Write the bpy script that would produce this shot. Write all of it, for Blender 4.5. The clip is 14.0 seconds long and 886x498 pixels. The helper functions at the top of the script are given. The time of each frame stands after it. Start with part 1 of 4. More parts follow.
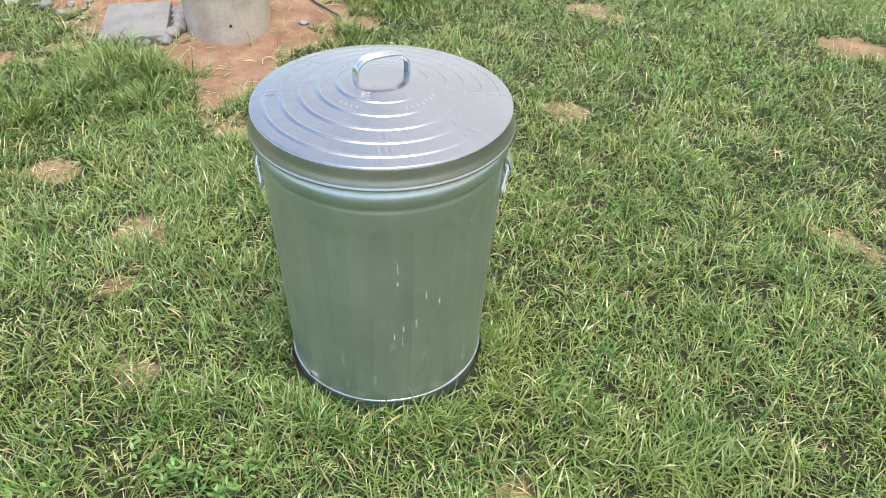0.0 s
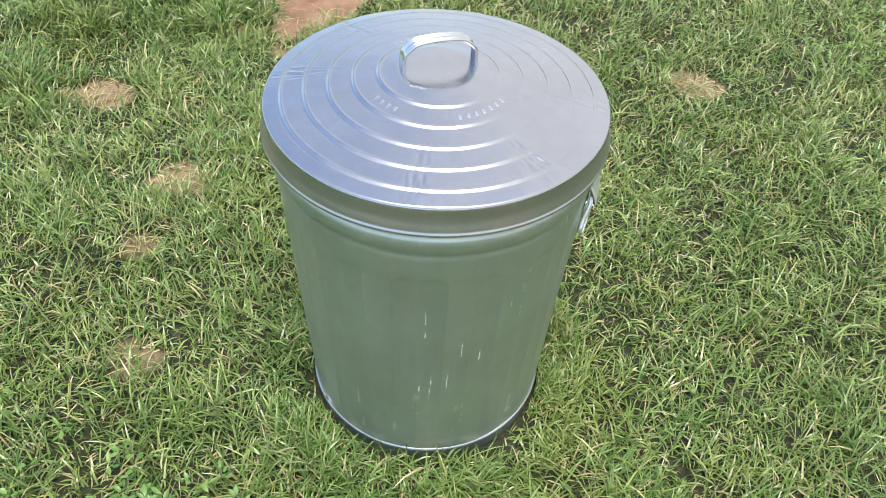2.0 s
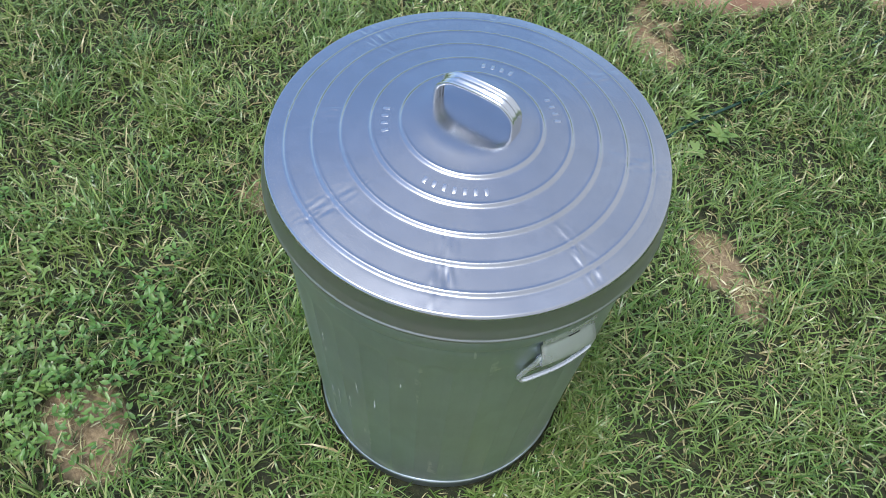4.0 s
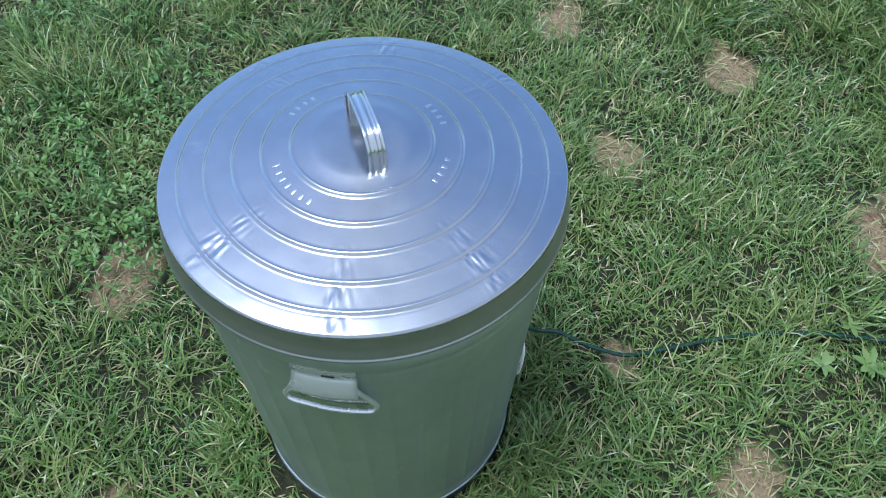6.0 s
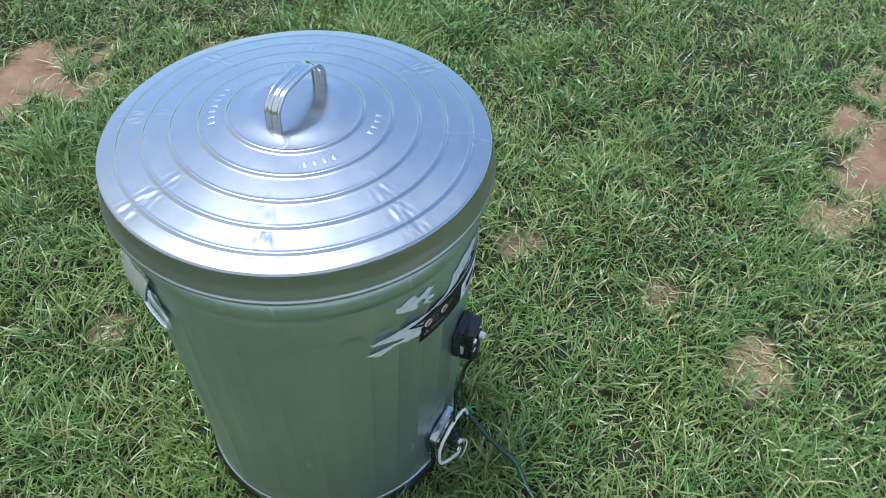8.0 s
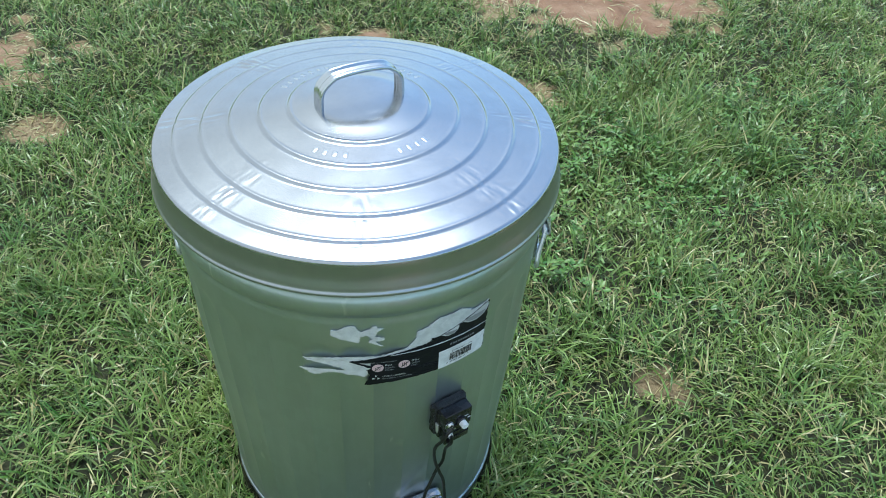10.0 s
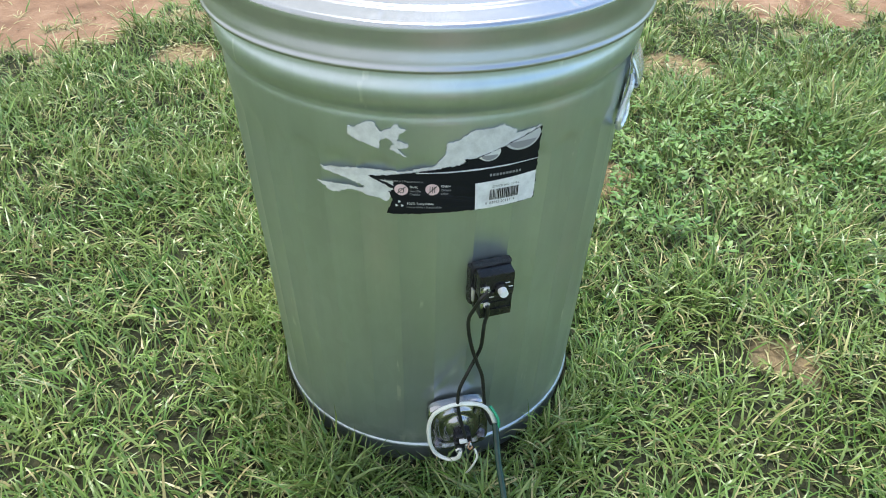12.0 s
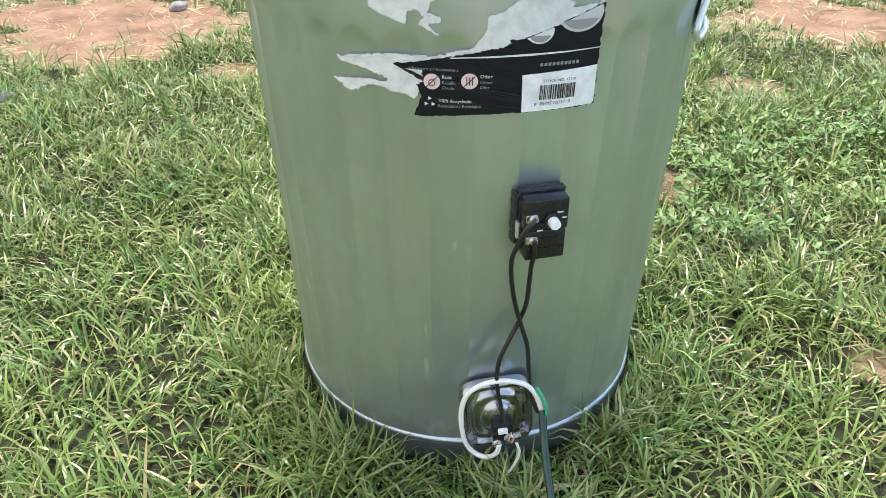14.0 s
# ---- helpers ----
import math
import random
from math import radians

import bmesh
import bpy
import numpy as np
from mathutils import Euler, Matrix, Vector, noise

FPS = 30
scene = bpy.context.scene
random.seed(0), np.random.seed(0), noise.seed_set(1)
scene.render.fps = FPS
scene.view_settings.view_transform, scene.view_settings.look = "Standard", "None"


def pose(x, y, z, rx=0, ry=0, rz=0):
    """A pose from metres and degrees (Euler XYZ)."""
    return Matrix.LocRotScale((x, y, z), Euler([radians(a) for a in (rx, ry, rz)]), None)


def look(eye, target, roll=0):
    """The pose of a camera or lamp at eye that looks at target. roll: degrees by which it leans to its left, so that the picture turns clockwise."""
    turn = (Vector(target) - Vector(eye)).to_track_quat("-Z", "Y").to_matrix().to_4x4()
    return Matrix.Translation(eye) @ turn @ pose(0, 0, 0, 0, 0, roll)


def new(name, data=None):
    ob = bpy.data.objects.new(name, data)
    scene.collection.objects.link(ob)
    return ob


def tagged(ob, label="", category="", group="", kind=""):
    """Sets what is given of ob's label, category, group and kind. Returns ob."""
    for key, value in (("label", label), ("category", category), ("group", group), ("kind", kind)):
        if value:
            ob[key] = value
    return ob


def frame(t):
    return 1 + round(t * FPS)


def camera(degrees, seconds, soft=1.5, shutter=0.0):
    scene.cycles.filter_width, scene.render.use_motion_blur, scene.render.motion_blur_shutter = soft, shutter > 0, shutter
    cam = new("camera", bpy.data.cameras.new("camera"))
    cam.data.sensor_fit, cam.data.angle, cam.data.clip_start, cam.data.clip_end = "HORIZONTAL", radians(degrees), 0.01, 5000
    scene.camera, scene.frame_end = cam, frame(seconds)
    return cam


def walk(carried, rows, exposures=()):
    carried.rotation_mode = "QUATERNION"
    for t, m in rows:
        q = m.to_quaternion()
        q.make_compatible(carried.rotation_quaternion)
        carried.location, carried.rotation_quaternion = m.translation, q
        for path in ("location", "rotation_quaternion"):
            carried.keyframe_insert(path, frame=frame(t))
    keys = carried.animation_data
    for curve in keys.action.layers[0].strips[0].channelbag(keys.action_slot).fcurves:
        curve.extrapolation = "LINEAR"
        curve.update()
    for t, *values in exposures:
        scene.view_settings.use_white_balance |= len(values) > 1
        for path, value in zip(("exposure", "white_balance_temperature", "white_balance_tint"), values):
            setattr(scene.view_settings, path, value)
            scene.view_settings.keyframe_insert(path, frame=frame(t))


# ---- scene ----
# ---- camera ----
cam = camera(59.55, 14.0, 0.7, 0.15)
PATH = [
    (0, pose(0.1028, -1.2027, 1.2110, 51.814, -1.743, 0.855)),
    (0.5, pose(0.1033, -1.1870, 1.2056, 51.232, -1.632, 1.547)),
    (1, pose(0.1089, -1.1108, 1.1825, 49.928, -1.525, 3.171)),
    (1.5, pose(0.1359, -0.9539, 1.1775, 47.529, -1.843, 6.368)),
    (2, pose(0.1613, -0.8417, 1.1605, 44.948, -2.386, 11.959)),
    (2.5, pose(0.1597, -0.7038, 1.1558, 41.774, -3.216, 19.830)),
    (3, pose(0.2388, -0.5921, 1.1930, 38.955, -3.827, 31.872)),
    (3.2, pose(0.3121, -0.5431, 1.2008, 38.029, -3.509, 38.034)),
    (5.3, pose(0.5834, -0.0230, 1.2368, 34.700, -2.364, 87.595)),
    (5.5, pose(0.6089, 0.0352, 1.2319, 35.701, -1.575, 91.094)),
    (6, pose(0.5793, 0.1755, 1.2110, 37.690, -0.525, 99.149)),
    (6.5, pose(0.4982, 0.3213, 1.2049, 38.498, -1.214, 108.982)),
    (7, pose(0.4687, 0.4654, 1.1712, 40.205, -1.417, 121.855)),
    (7.5, pose(0.4292, 0.6467, 1.1775, 42.543, -1.216, 133.792)),
    (8, pose(0.3084, 0.6717, 1.1466, 43.984, -1.443, 143.373)),
    (8.2, pose(0.2611, 0.6648, 1.1328, 44.719, -1.716, 146.953)),
    (10.3, pose(-0.1392, 0.7695, 1.0540, 48.374, -2.582, -175.487)),
    (10.5, pose(-0.1750, 0.7887, 1.0399, 48.273, -2.204, -172.896)),
    (11, pose(-0.1733, 0.8329, 1.0282, 48.506, -1.916, -169.568)),
    (11.5, pose(-0.1711, 0.8392, 0.9726, 49.845, -1.548, -167.560)),
    (12, pose(-0.2102, 0.7786, 0.8242, 51.971, -0.923, -165.622)),
    (12.5, pose(-0.2169, 0.7503, 0.6966, 54.774, -0.307, -163.860)),
    (13, pose(-0.2164, 0.7424, 0.6454, 56.928, -0.728, -161.869)),
    (13.5, pose(-0.2188, 0.7435, 0.6287, 57.777, -0.354, -161.341)),
    (14, pose(-0.2177, 0.7446, 0.6299, 58.243, -0.044, -161.608)),
]
EXPOSURES = [(0, 0.86, 6700, 10), (2.5, 0.78, 6550, 10), (3.2, 0.50, 6350, 10), (5.3, 0.24, 5350, 8), (6.5, 0.20, 5280, 6), (7.2, 0.21, 5300, 5), (8.2, 0.42, 5650, 1), (10.5, 0.50, 5850, -3), (12.0, 0.93, 6400, 4), (14, 1.25, 6750, 11)]
walk(cam, PATH, EXPOSURES)

# ---- world, sun ----
SUN_EL, SUN_AZ = 74.0, -68.0          # degrees; azimuth from +x towards +y
world = bpy.data.worlds.new("sky")
scene.world = world
world.use_nodes = True
wt = world.node_tree
wt.nodes.clear()
w_out = wt.nodes.new("ShaderNodeOutputWorld")
w_bg = wt.nodes.new("ShaderNodeBackground")
w_bg.inputs["Strength"].default_value = 0.110
w_sky = wt.nodes.new("ShaderNodeTexSky")
w_sky.sky_type = "NISHITA"
w_sky.sun_disc = False
w_sky.sun_elevation = radians(SUN_EL)
w_sky.sun_rotation = radians(90 - SUN_AZ)
w_sky.air_density, w_sky.dust_density = 1.0, 1.6
# broken cloud over the whole sky
w_co = wt.nodes.new("ShaderNodeTexCoord")
w_no = wt.nodes.new("ShaderNodeTexNoise")
w_no.inputs["Scale"].default_value = 1.7
w_no.inputs["Detail"].default_value = 6
w_no.inputs["Roughness"].default_value = 0.55
w_ra = wt.nodes.new("ShaderNodeValToRGB")
w_ra.color_ramp.elements[0].position, w_ra.color_ramp.elements[1].position = 0.46, 0.68
w_mx = wt.nodes.new("ShaderNodeMix")
w_mx.data_type = "RGBA"
w_mx.inputs["B"].default_value = (6.2, 6.3, 6.6, 1)
wt.links.new(w_co.outputs["Generated"], w_no.inputs["Vector"])
# the cloud is thicker towards +x and overhead, and thins out towards -x
w_dot = wt.nodes.new("ShaderNodeVectorMath")
w_dot.operation = "DOT_PRODUCT"
w_dot.inputs[1].default_value = (0.26, 0.08, 0.12)
w_add = wt.nodes.new("ShaderNodeMath")
wt.links.new(w_co.outputs["Generated"], w_dot.inputs[0])
wt.links.new(w_dot.outputs["Value"], w_add.inputs[0])
wt.links.new(w_no.outputs["Fac"], w_add.inputs[1])
wt.links.new(w_add.outputs[0], w_ra.inputs["Fac"])
wt.links.new(w_ra.outputs["Color"], w_mx.inputs["Factor"])
w_air = wt.nodes.new("ShaderNodeVectorMath")     # bright hazy blue between the clouds
w_air.operation = "SCALE"
w_air.inputs["Scale"].default_value = 1.8
wt.links.new(w_sky.outputs["Color"], w_air.inputs[0])
wt.links.new(w_air.outputs["Vector"], w_mx.inputs["A"])
wt.links.new(w_mx.outputs["Result"], w_bg.inputs["Color"])
wt.links.new(w_bg.outputs["Background"], w_out.inputs["Surface"])

sun = new("sun", bpy.data.lights.new("sun", "SUN"))
sun.data.energy, sun.data.angle, sun.data.color = 2.5, radians(24), (1.0, 0.96, 0.88)
sun.matrix_world = look((5 * math.cos(radians(SUN_EL)) * math.cos(radians(SUN_AZ)), 5 * math.cos(radians(SUN_EL)) * math.sin(radians(SUN_AZ)), 5 * math.sin(radians(SUN_EL))), (0, 0, 0))


# ---- materials ----
class Mat:
    """A node material with a Principled shader and short ways to add nodes."""

    def __init__(self, name, color=(0.5, 0.5, 0.5), rough=0.6, metal=0.0):
        self.mat = bpy.data.materials.new(name)
        self.mat.use_nodes = True
        self.t = self.mat.node_tree
        self.p = self.t.nodes["Principled BSDF"]
        self.p.inputs["Base Color"].default_value = (*color, 1)
        self.p.inputs["Roughness"].default_value = rough
        self.p.inputs["Metallic"].default_value = metal

    def node(self, kind, **values):
        n = self.t.nodes.new(kind)
        for key, v in values.items():
            n.inputs[key.replace("_", " ")].default_value = v
        return n

    def link(self, a, b):
        self.t.links.new(a, b)

    def coords(self, scale=(1, 1, 1)):
        c = self.node("ShaderNodeTexCoord")
        m = self.node("ShaderNodeMapping")
        m.inputs["Scale"].default_value = scale
        self.link(c.outputs["Object"], m.inputs["Vector"])
        return m.outputs["Vector"]

    def noise(self, scale, detail=4, rough=0.5, stretch=(1, 1, 1)):
        n = self.node("ShaderNodeTexNoise", Scale=scale, Detail=detail, Roughness=rough)
        self.link(self.coords(stretch), n.inputs["Vector"])
        return n.outputs["Fac"]

    def ramp(self, fac, *stops):
        r = self.node("ShaderNodeValToRGB")
        while len(r.color_ramp.elements) < len(stops):
            r.color_ramp.elements.new(0.5)
        for e, (pos, col) in zip(r.color_ramp.elements, stops):
            e.position, e.color = pos, (*col, 1) if len(col) == 3 else col
        self.link(fac, r.inputs["Fac"])
        return r.outputs["Color"]

    def mix(self, fac, a, b, mode="MIX"):
        m = self.node("ShaderNodeMix")
        m.data_type, m.blend_type = "RGBA", mode
        for v, key in ((fac, "Factor"), (a, "A"), (b, "B")):
            if isinstance(v, (int, float)):
                m.inputs[key].default_value = v
            elif isinstance(v, tuple):
                m.inputs[key].default_value = (*v, 1)
            else:
                self.link(v, m.inputs[key])
        return m.outputs["Result"]

    def maths(self, op, a, b):
        m = self.node("ShaderNodeMath")
        m.operation = op
        for i, v in enumerate((a, b)):
            if isinstance(v, (int, float)):
                m.inputs[i].default_value = v
            else:
                self.link(v, m.inputs[i])
        return m.outputs[0]

    def bump(self, height, strength=0.3, distance=0.001):
        b = self.node("ShaderNodeBump", Strength=strength, Distance=distance)
        self.link(height, b.inputs["Height"])
        self.link(b.outputs["Normal"], self.p.inputs["Normal"])

    def set(self, key, out):
        self.link(out, self.p.inputs[key])


def grey(v):
    return (v, v, v)


def galvanised(name, base, rough, streaks, aniso=0.0, metal=1.0, skirt=0.0, grain=0.05):
    """Zinc-coated sheet: faint spangle and clouding; skirt: the duller gloss of the lid's rolled side."""
    m = Mat(name, base, rough, metal)
    vor = m.node("ShaderNodeTexVoronoi", Scale=70.0)
    m.link(m.coords((1, 1, 0.6)), vor.inputs["Vector"])
    spangle = m.ramp(vor.outputs["Color"], (0.0, grey(0.95)), (1.0, grey(1.0)))
    cloud = m.ramp(m.noise(6, 5, 0.6), (0.3, grey(0.88)), (0.7, grey(1.0)))
    col = m.mix(1.0, m.mix(1.0, spangle, cloud, "MULTIPLY"), base, "MULTIPLY")
    if streaks:
        run = m.ramp(m.noise(26, 5, 0.7, (1, 1, 0.07)), (0.42, grey(0.92)), (0.62, grey(1.0)))
        col = m.mix(0.6, col, run, "MULTIPLY")
        # pale zinc runs and a blotchy pale tide mark above the foot
        pale = m.ramp(m.noise(34, 3, 0.5, (1, 1, 0.10)), (0.655, grey(0.0)), (0.68, grey(1.0)))
        broken = m.ramp(m.noise(21, 4, 0.6), (0.50, grey(0.0)), (0.58, grey(0.75)))
        col = m.mix(m.maths("MULTIPLY", pale, broken), col, (0.82, 0.85, 0.86))
        sep = m.node("ShaderNodeSeparateXYZ")
        m.link(m.coords(), sep.inputs[0])
        tide = m.ramp(sep.outputs["Z"], (0.038, grey(0.0)), (0.046, grey(1.0)), (0.058, grey(1.0)), (0.072, grey(0.0)))
        blot = m.ramp(m.noise(26, 4, 0.55), (0.40, grey(0.0)), (0.62, grey(0.85)))
        col = m.mix(m.maths("MULTIPLY", tide, blot), col, (0.80, 0.84, 0.88))
    m.set("Base Color", col)
    gloss = m.ramp(m.noise(11, 6, 0.6), (0.25, grey(rough * 0.85)), (0.75, grey(rough * 1.18)))
    if skirt:
        up = m.node("ShaderNodeSeparateXYZ")
        m.link(m.coords(), up.inputs[0])
        side = m.ramp(up.outputs["Z"], (0.5840, grey(1.0)), (0.5885, grey(0.0)))
        gloss = m.mix(side, gloss, grey(skirt))
        m.set("Metallic", m.mix(side, grey(metal), grey(0.92)))
    m.set("Roughness", gloss)
    if aniso:
        out = m.node("ShaderNodeVectorMath")      # no spin marks in the middle
        out.operation = "LENGTH"
        m.link(m.coords((1, 1, 0)), out.inputs[0])
        m.set("Anisotropic", m.ramp(out.outputs["Value"], (0.012, grey(0.0)), (0.07, grey(aniso))))
        tan = m.node("ShaderNodeTangent")
        tan.direction_type, tan.axis = "RADIAL", "Z"
        m.link(tan.outputs["Tangent"], m.p.inputs["Tangent"])
    m.bump(m.noise(9, 3, 0.5), grain, 0.0016)
    return m.mat


M_BODY = galvanised("galvanised_body", (0.59, 0.665, 0.70), 0.34, True, metal=0.88, grain=0.10)
M_LID = galvanised("galvanised_lid", (0.475, 0.49, 0.525), 0.22, False, 0.35, metal=0.96, skirt=0.34, grain=0.10)
M_BRIGHT = galvanised("bright_rolled_steel", (0.74, 0.77, 0.80), 0.27, False, metal=0.72)
M_BAND = galvanised("dull_band_steel", (0.50, 0.56, 0.61), 0.36, False, metal=0.84)
M_STAMP = galvanised("stamped_steel", (0.60, 0.62, 0.67), 0.28, False, metal=0.97)
M_STRAP = galvanised("handle_steel", (0.66, 0.68, 0.70), 0.24, False)


def paper(name, col):
    m = Mat(name, col, 0.75)
    m.set("Base Color", m.mix(1.0, m.ramp(m.noise(75, 6, 0.7), (0.32, grey(0.74)), (0.62, grey(1.0))), col, "MULTIPLY"))
    m.bump(m.noise(120, 4, 0.6), 0.25, 0.0006)
    return m.mat


M_TORN = paper("torn_grey_paper", (0.72, 0.73, 0.73))
M_WHITE = paper("white_label_paper", (0.86, 0.86, 0.88))
m = Mat("black_label_film", (0.006, 0.007, 0.012), 0.5)
m.p.inputs["Specular IOR Level"].default_value = 0.25
m.bump(m.noise(45, 4, 0.6), 0.2, 0.0006)
M_BLACK = m.mat
M_INK = Mat("printed_white", (0.72, 0.72, 0.74), 0.6).mat
M_PAIL = Mat("printed_pale_grey", (0.52, 0.52, 0.53), 0.6).mat
M_DIM = Mat("printed_grey", (0.28, 0.28, 0.30), 0.6).mat
M_PINK = Mat("printed_pink", (0.80, 0.58, 0.60), 0.6).mat
M_BARS = Mat("printed_black", (0.02, 0.02, 0.02), 0.6).mat

m = Mat("black_plastic", (0.010, 0.010, 0.013), 0.26)
m.set("Roughness", m.ramp(m.noise(90, 4), (0.3, grey(0.16)), (0.7, grey(0.36))))
m.bump(m.noise(300, 3), 0.1, 0.0004)
M_PLASTIC = m.mat
m = Mat("black_sealant", (0.012, 0.012, 0.014), 0.14)
m.bump(m.noise(170, 5, 0.7), 0.9, 0.004)
M_GOO = m.mat
m = Mat("dark_steel_plate", (0.40, 0.395, 0.42), 0.14, 1.0)
m.set("Roughness", m.ramp(m.noise(70, 5), (0.3, grey(0.12)), (0.7, grey(0.30))))
m.bump(m.noise(60, 3, 0.5), 0.35, 0.003)
M_PLATE = m.mat
M_SCREW = Mat("screw_steel", (0.80, 0.79, 0.77), 0.25, 0.6).mat
M_COPPER = Mat("bare_copper", (0.60, 0.36, 0.24), 0.35, 1.0).mat
M_KNOB = Mat("white_knob", (0.85, 0.85, 0.85), 0.4).mat
M_WIRE_BLACK = Mat("black_wire", (0.012, 0.012, 0.014), 0.35).mat
M_WIRE_WHITE = Mat("white_wire", (0.84, 0.84, 0.78), 0.35).mat
M_WIRE_GREEN = Mat("green_wire", (0.05, 0.36, 0.20), 0.4).mat
m = Mat("green_cord", (0.012, 0.085, 0.060), 0.22)
m.set("Base Color", m.ramp(m.noise(70, 4), (0.3, (0.008, 0.030, 0.020)), (0.7, (0.024, 0.066, 0.047))))
M_CORD = m.mat

# soil: bare dirt where the lawn is worn, thatch with painted shade under grass
m = Mat("soil", (0.3, 0.2, 0.14), 0.95)
at = m.node("ShaderNodeAttribute")
at.attribute_name = "bare"
dirt = m.ramp(m.noise(9, 8, 0.65), (0.25, (0.16, 0.084, 0.050)), (0.5, (0.285, 0.165, 0.103)), (0.78, (0.43, 0.285, 0.190)))
dirt = m.mix(0.5, dirt, m.ramp(m.noise(160, 5, 0.7), (0.3, grey(0.55)), (0.7, grey(1.0))), "MULTIPLY")
# near-black: shade in the gaps between blades is put into this colour
shaded_thatch = m.ramp(m.noise(75, 6, 0.7), (0.3, (0.010, 0.013, 0.005)), (0.55, (0.030, 0.034, 0.013)), (0.75, (0.085, 0.070, 0.034)))
far = m.node("ShaderNodeAttribute")
far.attribute_name = "far"
turf = m.ramp(m.noise(40, 7, 0.75), (0.3, (0.045, 0.085, 0.020)), (0.55, (0.10, 0.165, 0.040)), (0.78, (0.20, 0.245, 0.085)))
litter = m.ramp(m.noise(140, 5, 0.7), (0.3, (0.13, 0.088, 0.045)), (0.7, (0.38, 0.285, 0.165)))
worn = m.mix(m.ramp(at.outputs["Fac"], (0.08, grey(0.0)), (0.45, grey(1.0))), shaded_thatch, litter)
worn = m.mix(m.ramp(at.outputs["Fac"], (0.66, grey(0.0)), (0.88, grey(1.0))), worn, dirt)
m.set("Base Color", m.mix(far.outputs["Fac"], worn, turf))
m.bump(m.noise(55, 9, 0.7), 0.9, 0.008)
M_SOIL = m.mat


def leaf_mat(name, greens, straw, gloss=0.30, trans=0.10):
    m = Mat(name, (0.1, 0.2, 0.04), gloss)
    geo = m.node("ShaderNodeNewGeometry")
    rnd = geo.outputs["Random Per Island"]
    dry = m.node("ShaderNodeAttribute")
    dry.attribute_name = "dry"
    n = len(greens) - 1
    g = m.ramp(rnd, *[(i / n, c) for i, c in enumerate(greens)])
    big = m.noise(2.3, 4, 0.6)
    g = m.mix(m.ramp(big, (0.40, grey(0.0)), (0.66, grey(0.55))), g, (0.065, 0.175, 0.030))
    g = m.mix(m.ramp(m.noise(5.1, 4, 0.6), (0.45, grey(0.0)), (0.7, grey(0.5))), g, (0.23, 0.30, 0.065))
    col = m.mix(dry.outputs["Fac"], g, m.ramp(rnd, (0.0, straw[0]), (1.0, straw[1])))
    m.set("Base Color", col)
    tr = m.node("ShaderNodeBsdfTranslucent")
    m.link(col, tr.inputs["Color"])
    mix = m.node("ShaderNodeMixShader")
    mix.inputs[0].default_value = trans
    m.link(m.p.outputs[0], mix.inputs[1])
    m.link(tr.outputs[0], mix.inputs[2])
    m.link(mix.outputs[0], m.t.nodes["Material Output"].inputs["Surface"])
    return m.mat


STRAW = ((0.36, 0.29, 0.13), (0.58, 0.52, 0.29))
M_GRASS = leaf_mat("grass_blades", [(0.016, 0.052, 0.008), (0.096, 0.212, 0.033), (0.025, 0.082, 0.014), (0.290, 0.425, 0.115), (0.042, 0.125, 0.019), (0.190, 0.330, 0.066)], STRAW)
M_WEED = leaf_mat("weed_leaves", [(0.045, 0.130, 0.018), (0.085, 0.205, 0.030), (0.130, 0.260, 0.045)], STRAW, 0.4)

m = Mat("concrete", (0.45, 0.42, 0.38), 0.9)
c = m.ramp(m.noise(6, 7, 0.65), (0.3, (0.32, 0.27, 0.22)), (0.55, (0.47, 0.42, 0.36)), (0.8, (0.55, 0.51, 0.46)))
c = m.mix(0.5, c, m.ramp(m.noise(90, 5, 0.7), (0.32, grey(0.6)), (0.5, grey(1.0))), "MULTIPLY")
m.set("Base Color", c)
m.bump(m.noise(45, 8, 0.7), 0.6, 0.004)
M_CONCRETE = m.mat
m = Mat("paving_stone", (0.40, 0.40, 0.40), 0.85)
m.set("Base Color", m.ramp(m.noise(11, 8, 0.7), (0.3, (0.16, 0.152, 0.148)), (0.7, (0.27, 0.262, 0.25))))
m.bump(m.noise(40, 8, 0.7), 0.5, 0.004)
M_PAVER = m.mat
m = Mat("pebble_stone", (0.4, 0.38, 0.36), 0.75)
oi = m.node("ShaderNodeObjectInfo")
m.set("Base Color", m.mix(0.45, m.ramp(oi.outputs["Random"], (0.0, (0.11, 0.10, 0.095)), (0.5, (0.22, 0.195, 0.18)), (1.0, (0.38, 0.34, 0.29))), m.ramp(m.noise(30, 6, 0.7), (0.3, grey(0.12)), (0.7, grey(0.5)))))
m.bump(m.noise(60, 6, 0.7), 0.5, 0.003)
M_PEBBLE = m.mat


# ---- small tools ----
def mesh_from(name, verts, faces, mat, smooth=True):
    me = bpy.data.meshes.new(name)
    me.from_pydata(verts, [], faces)
    me.materials.append(mat)
    if smooth:
        me.polygons.foreach_set("use_smooth", [True] * len(me.polygons))
    return me


def put(name, me, parent=None, label="", m=None):
    ob = new(name, me)
    if m is not None:
        ob.matrix_basis = m
    if parent is not None:
        ob.parent = parent
    if label:
        ob["label"] = label
    return ob


def part(name, bm, mat, parent, label="", smooth=True, m=None):
    me = bpy.data.meshes.new(name)
    bm.to_mesh(me)
    bm.free()
    me.materials.append(mat)
    if smooth:
        me.polygons.foreach_set("use_smooth", [True] * len(me.polygons))
        me.set_sharp_from_angle(angle=radians(40))
    return put(name, me, parent, label, m)


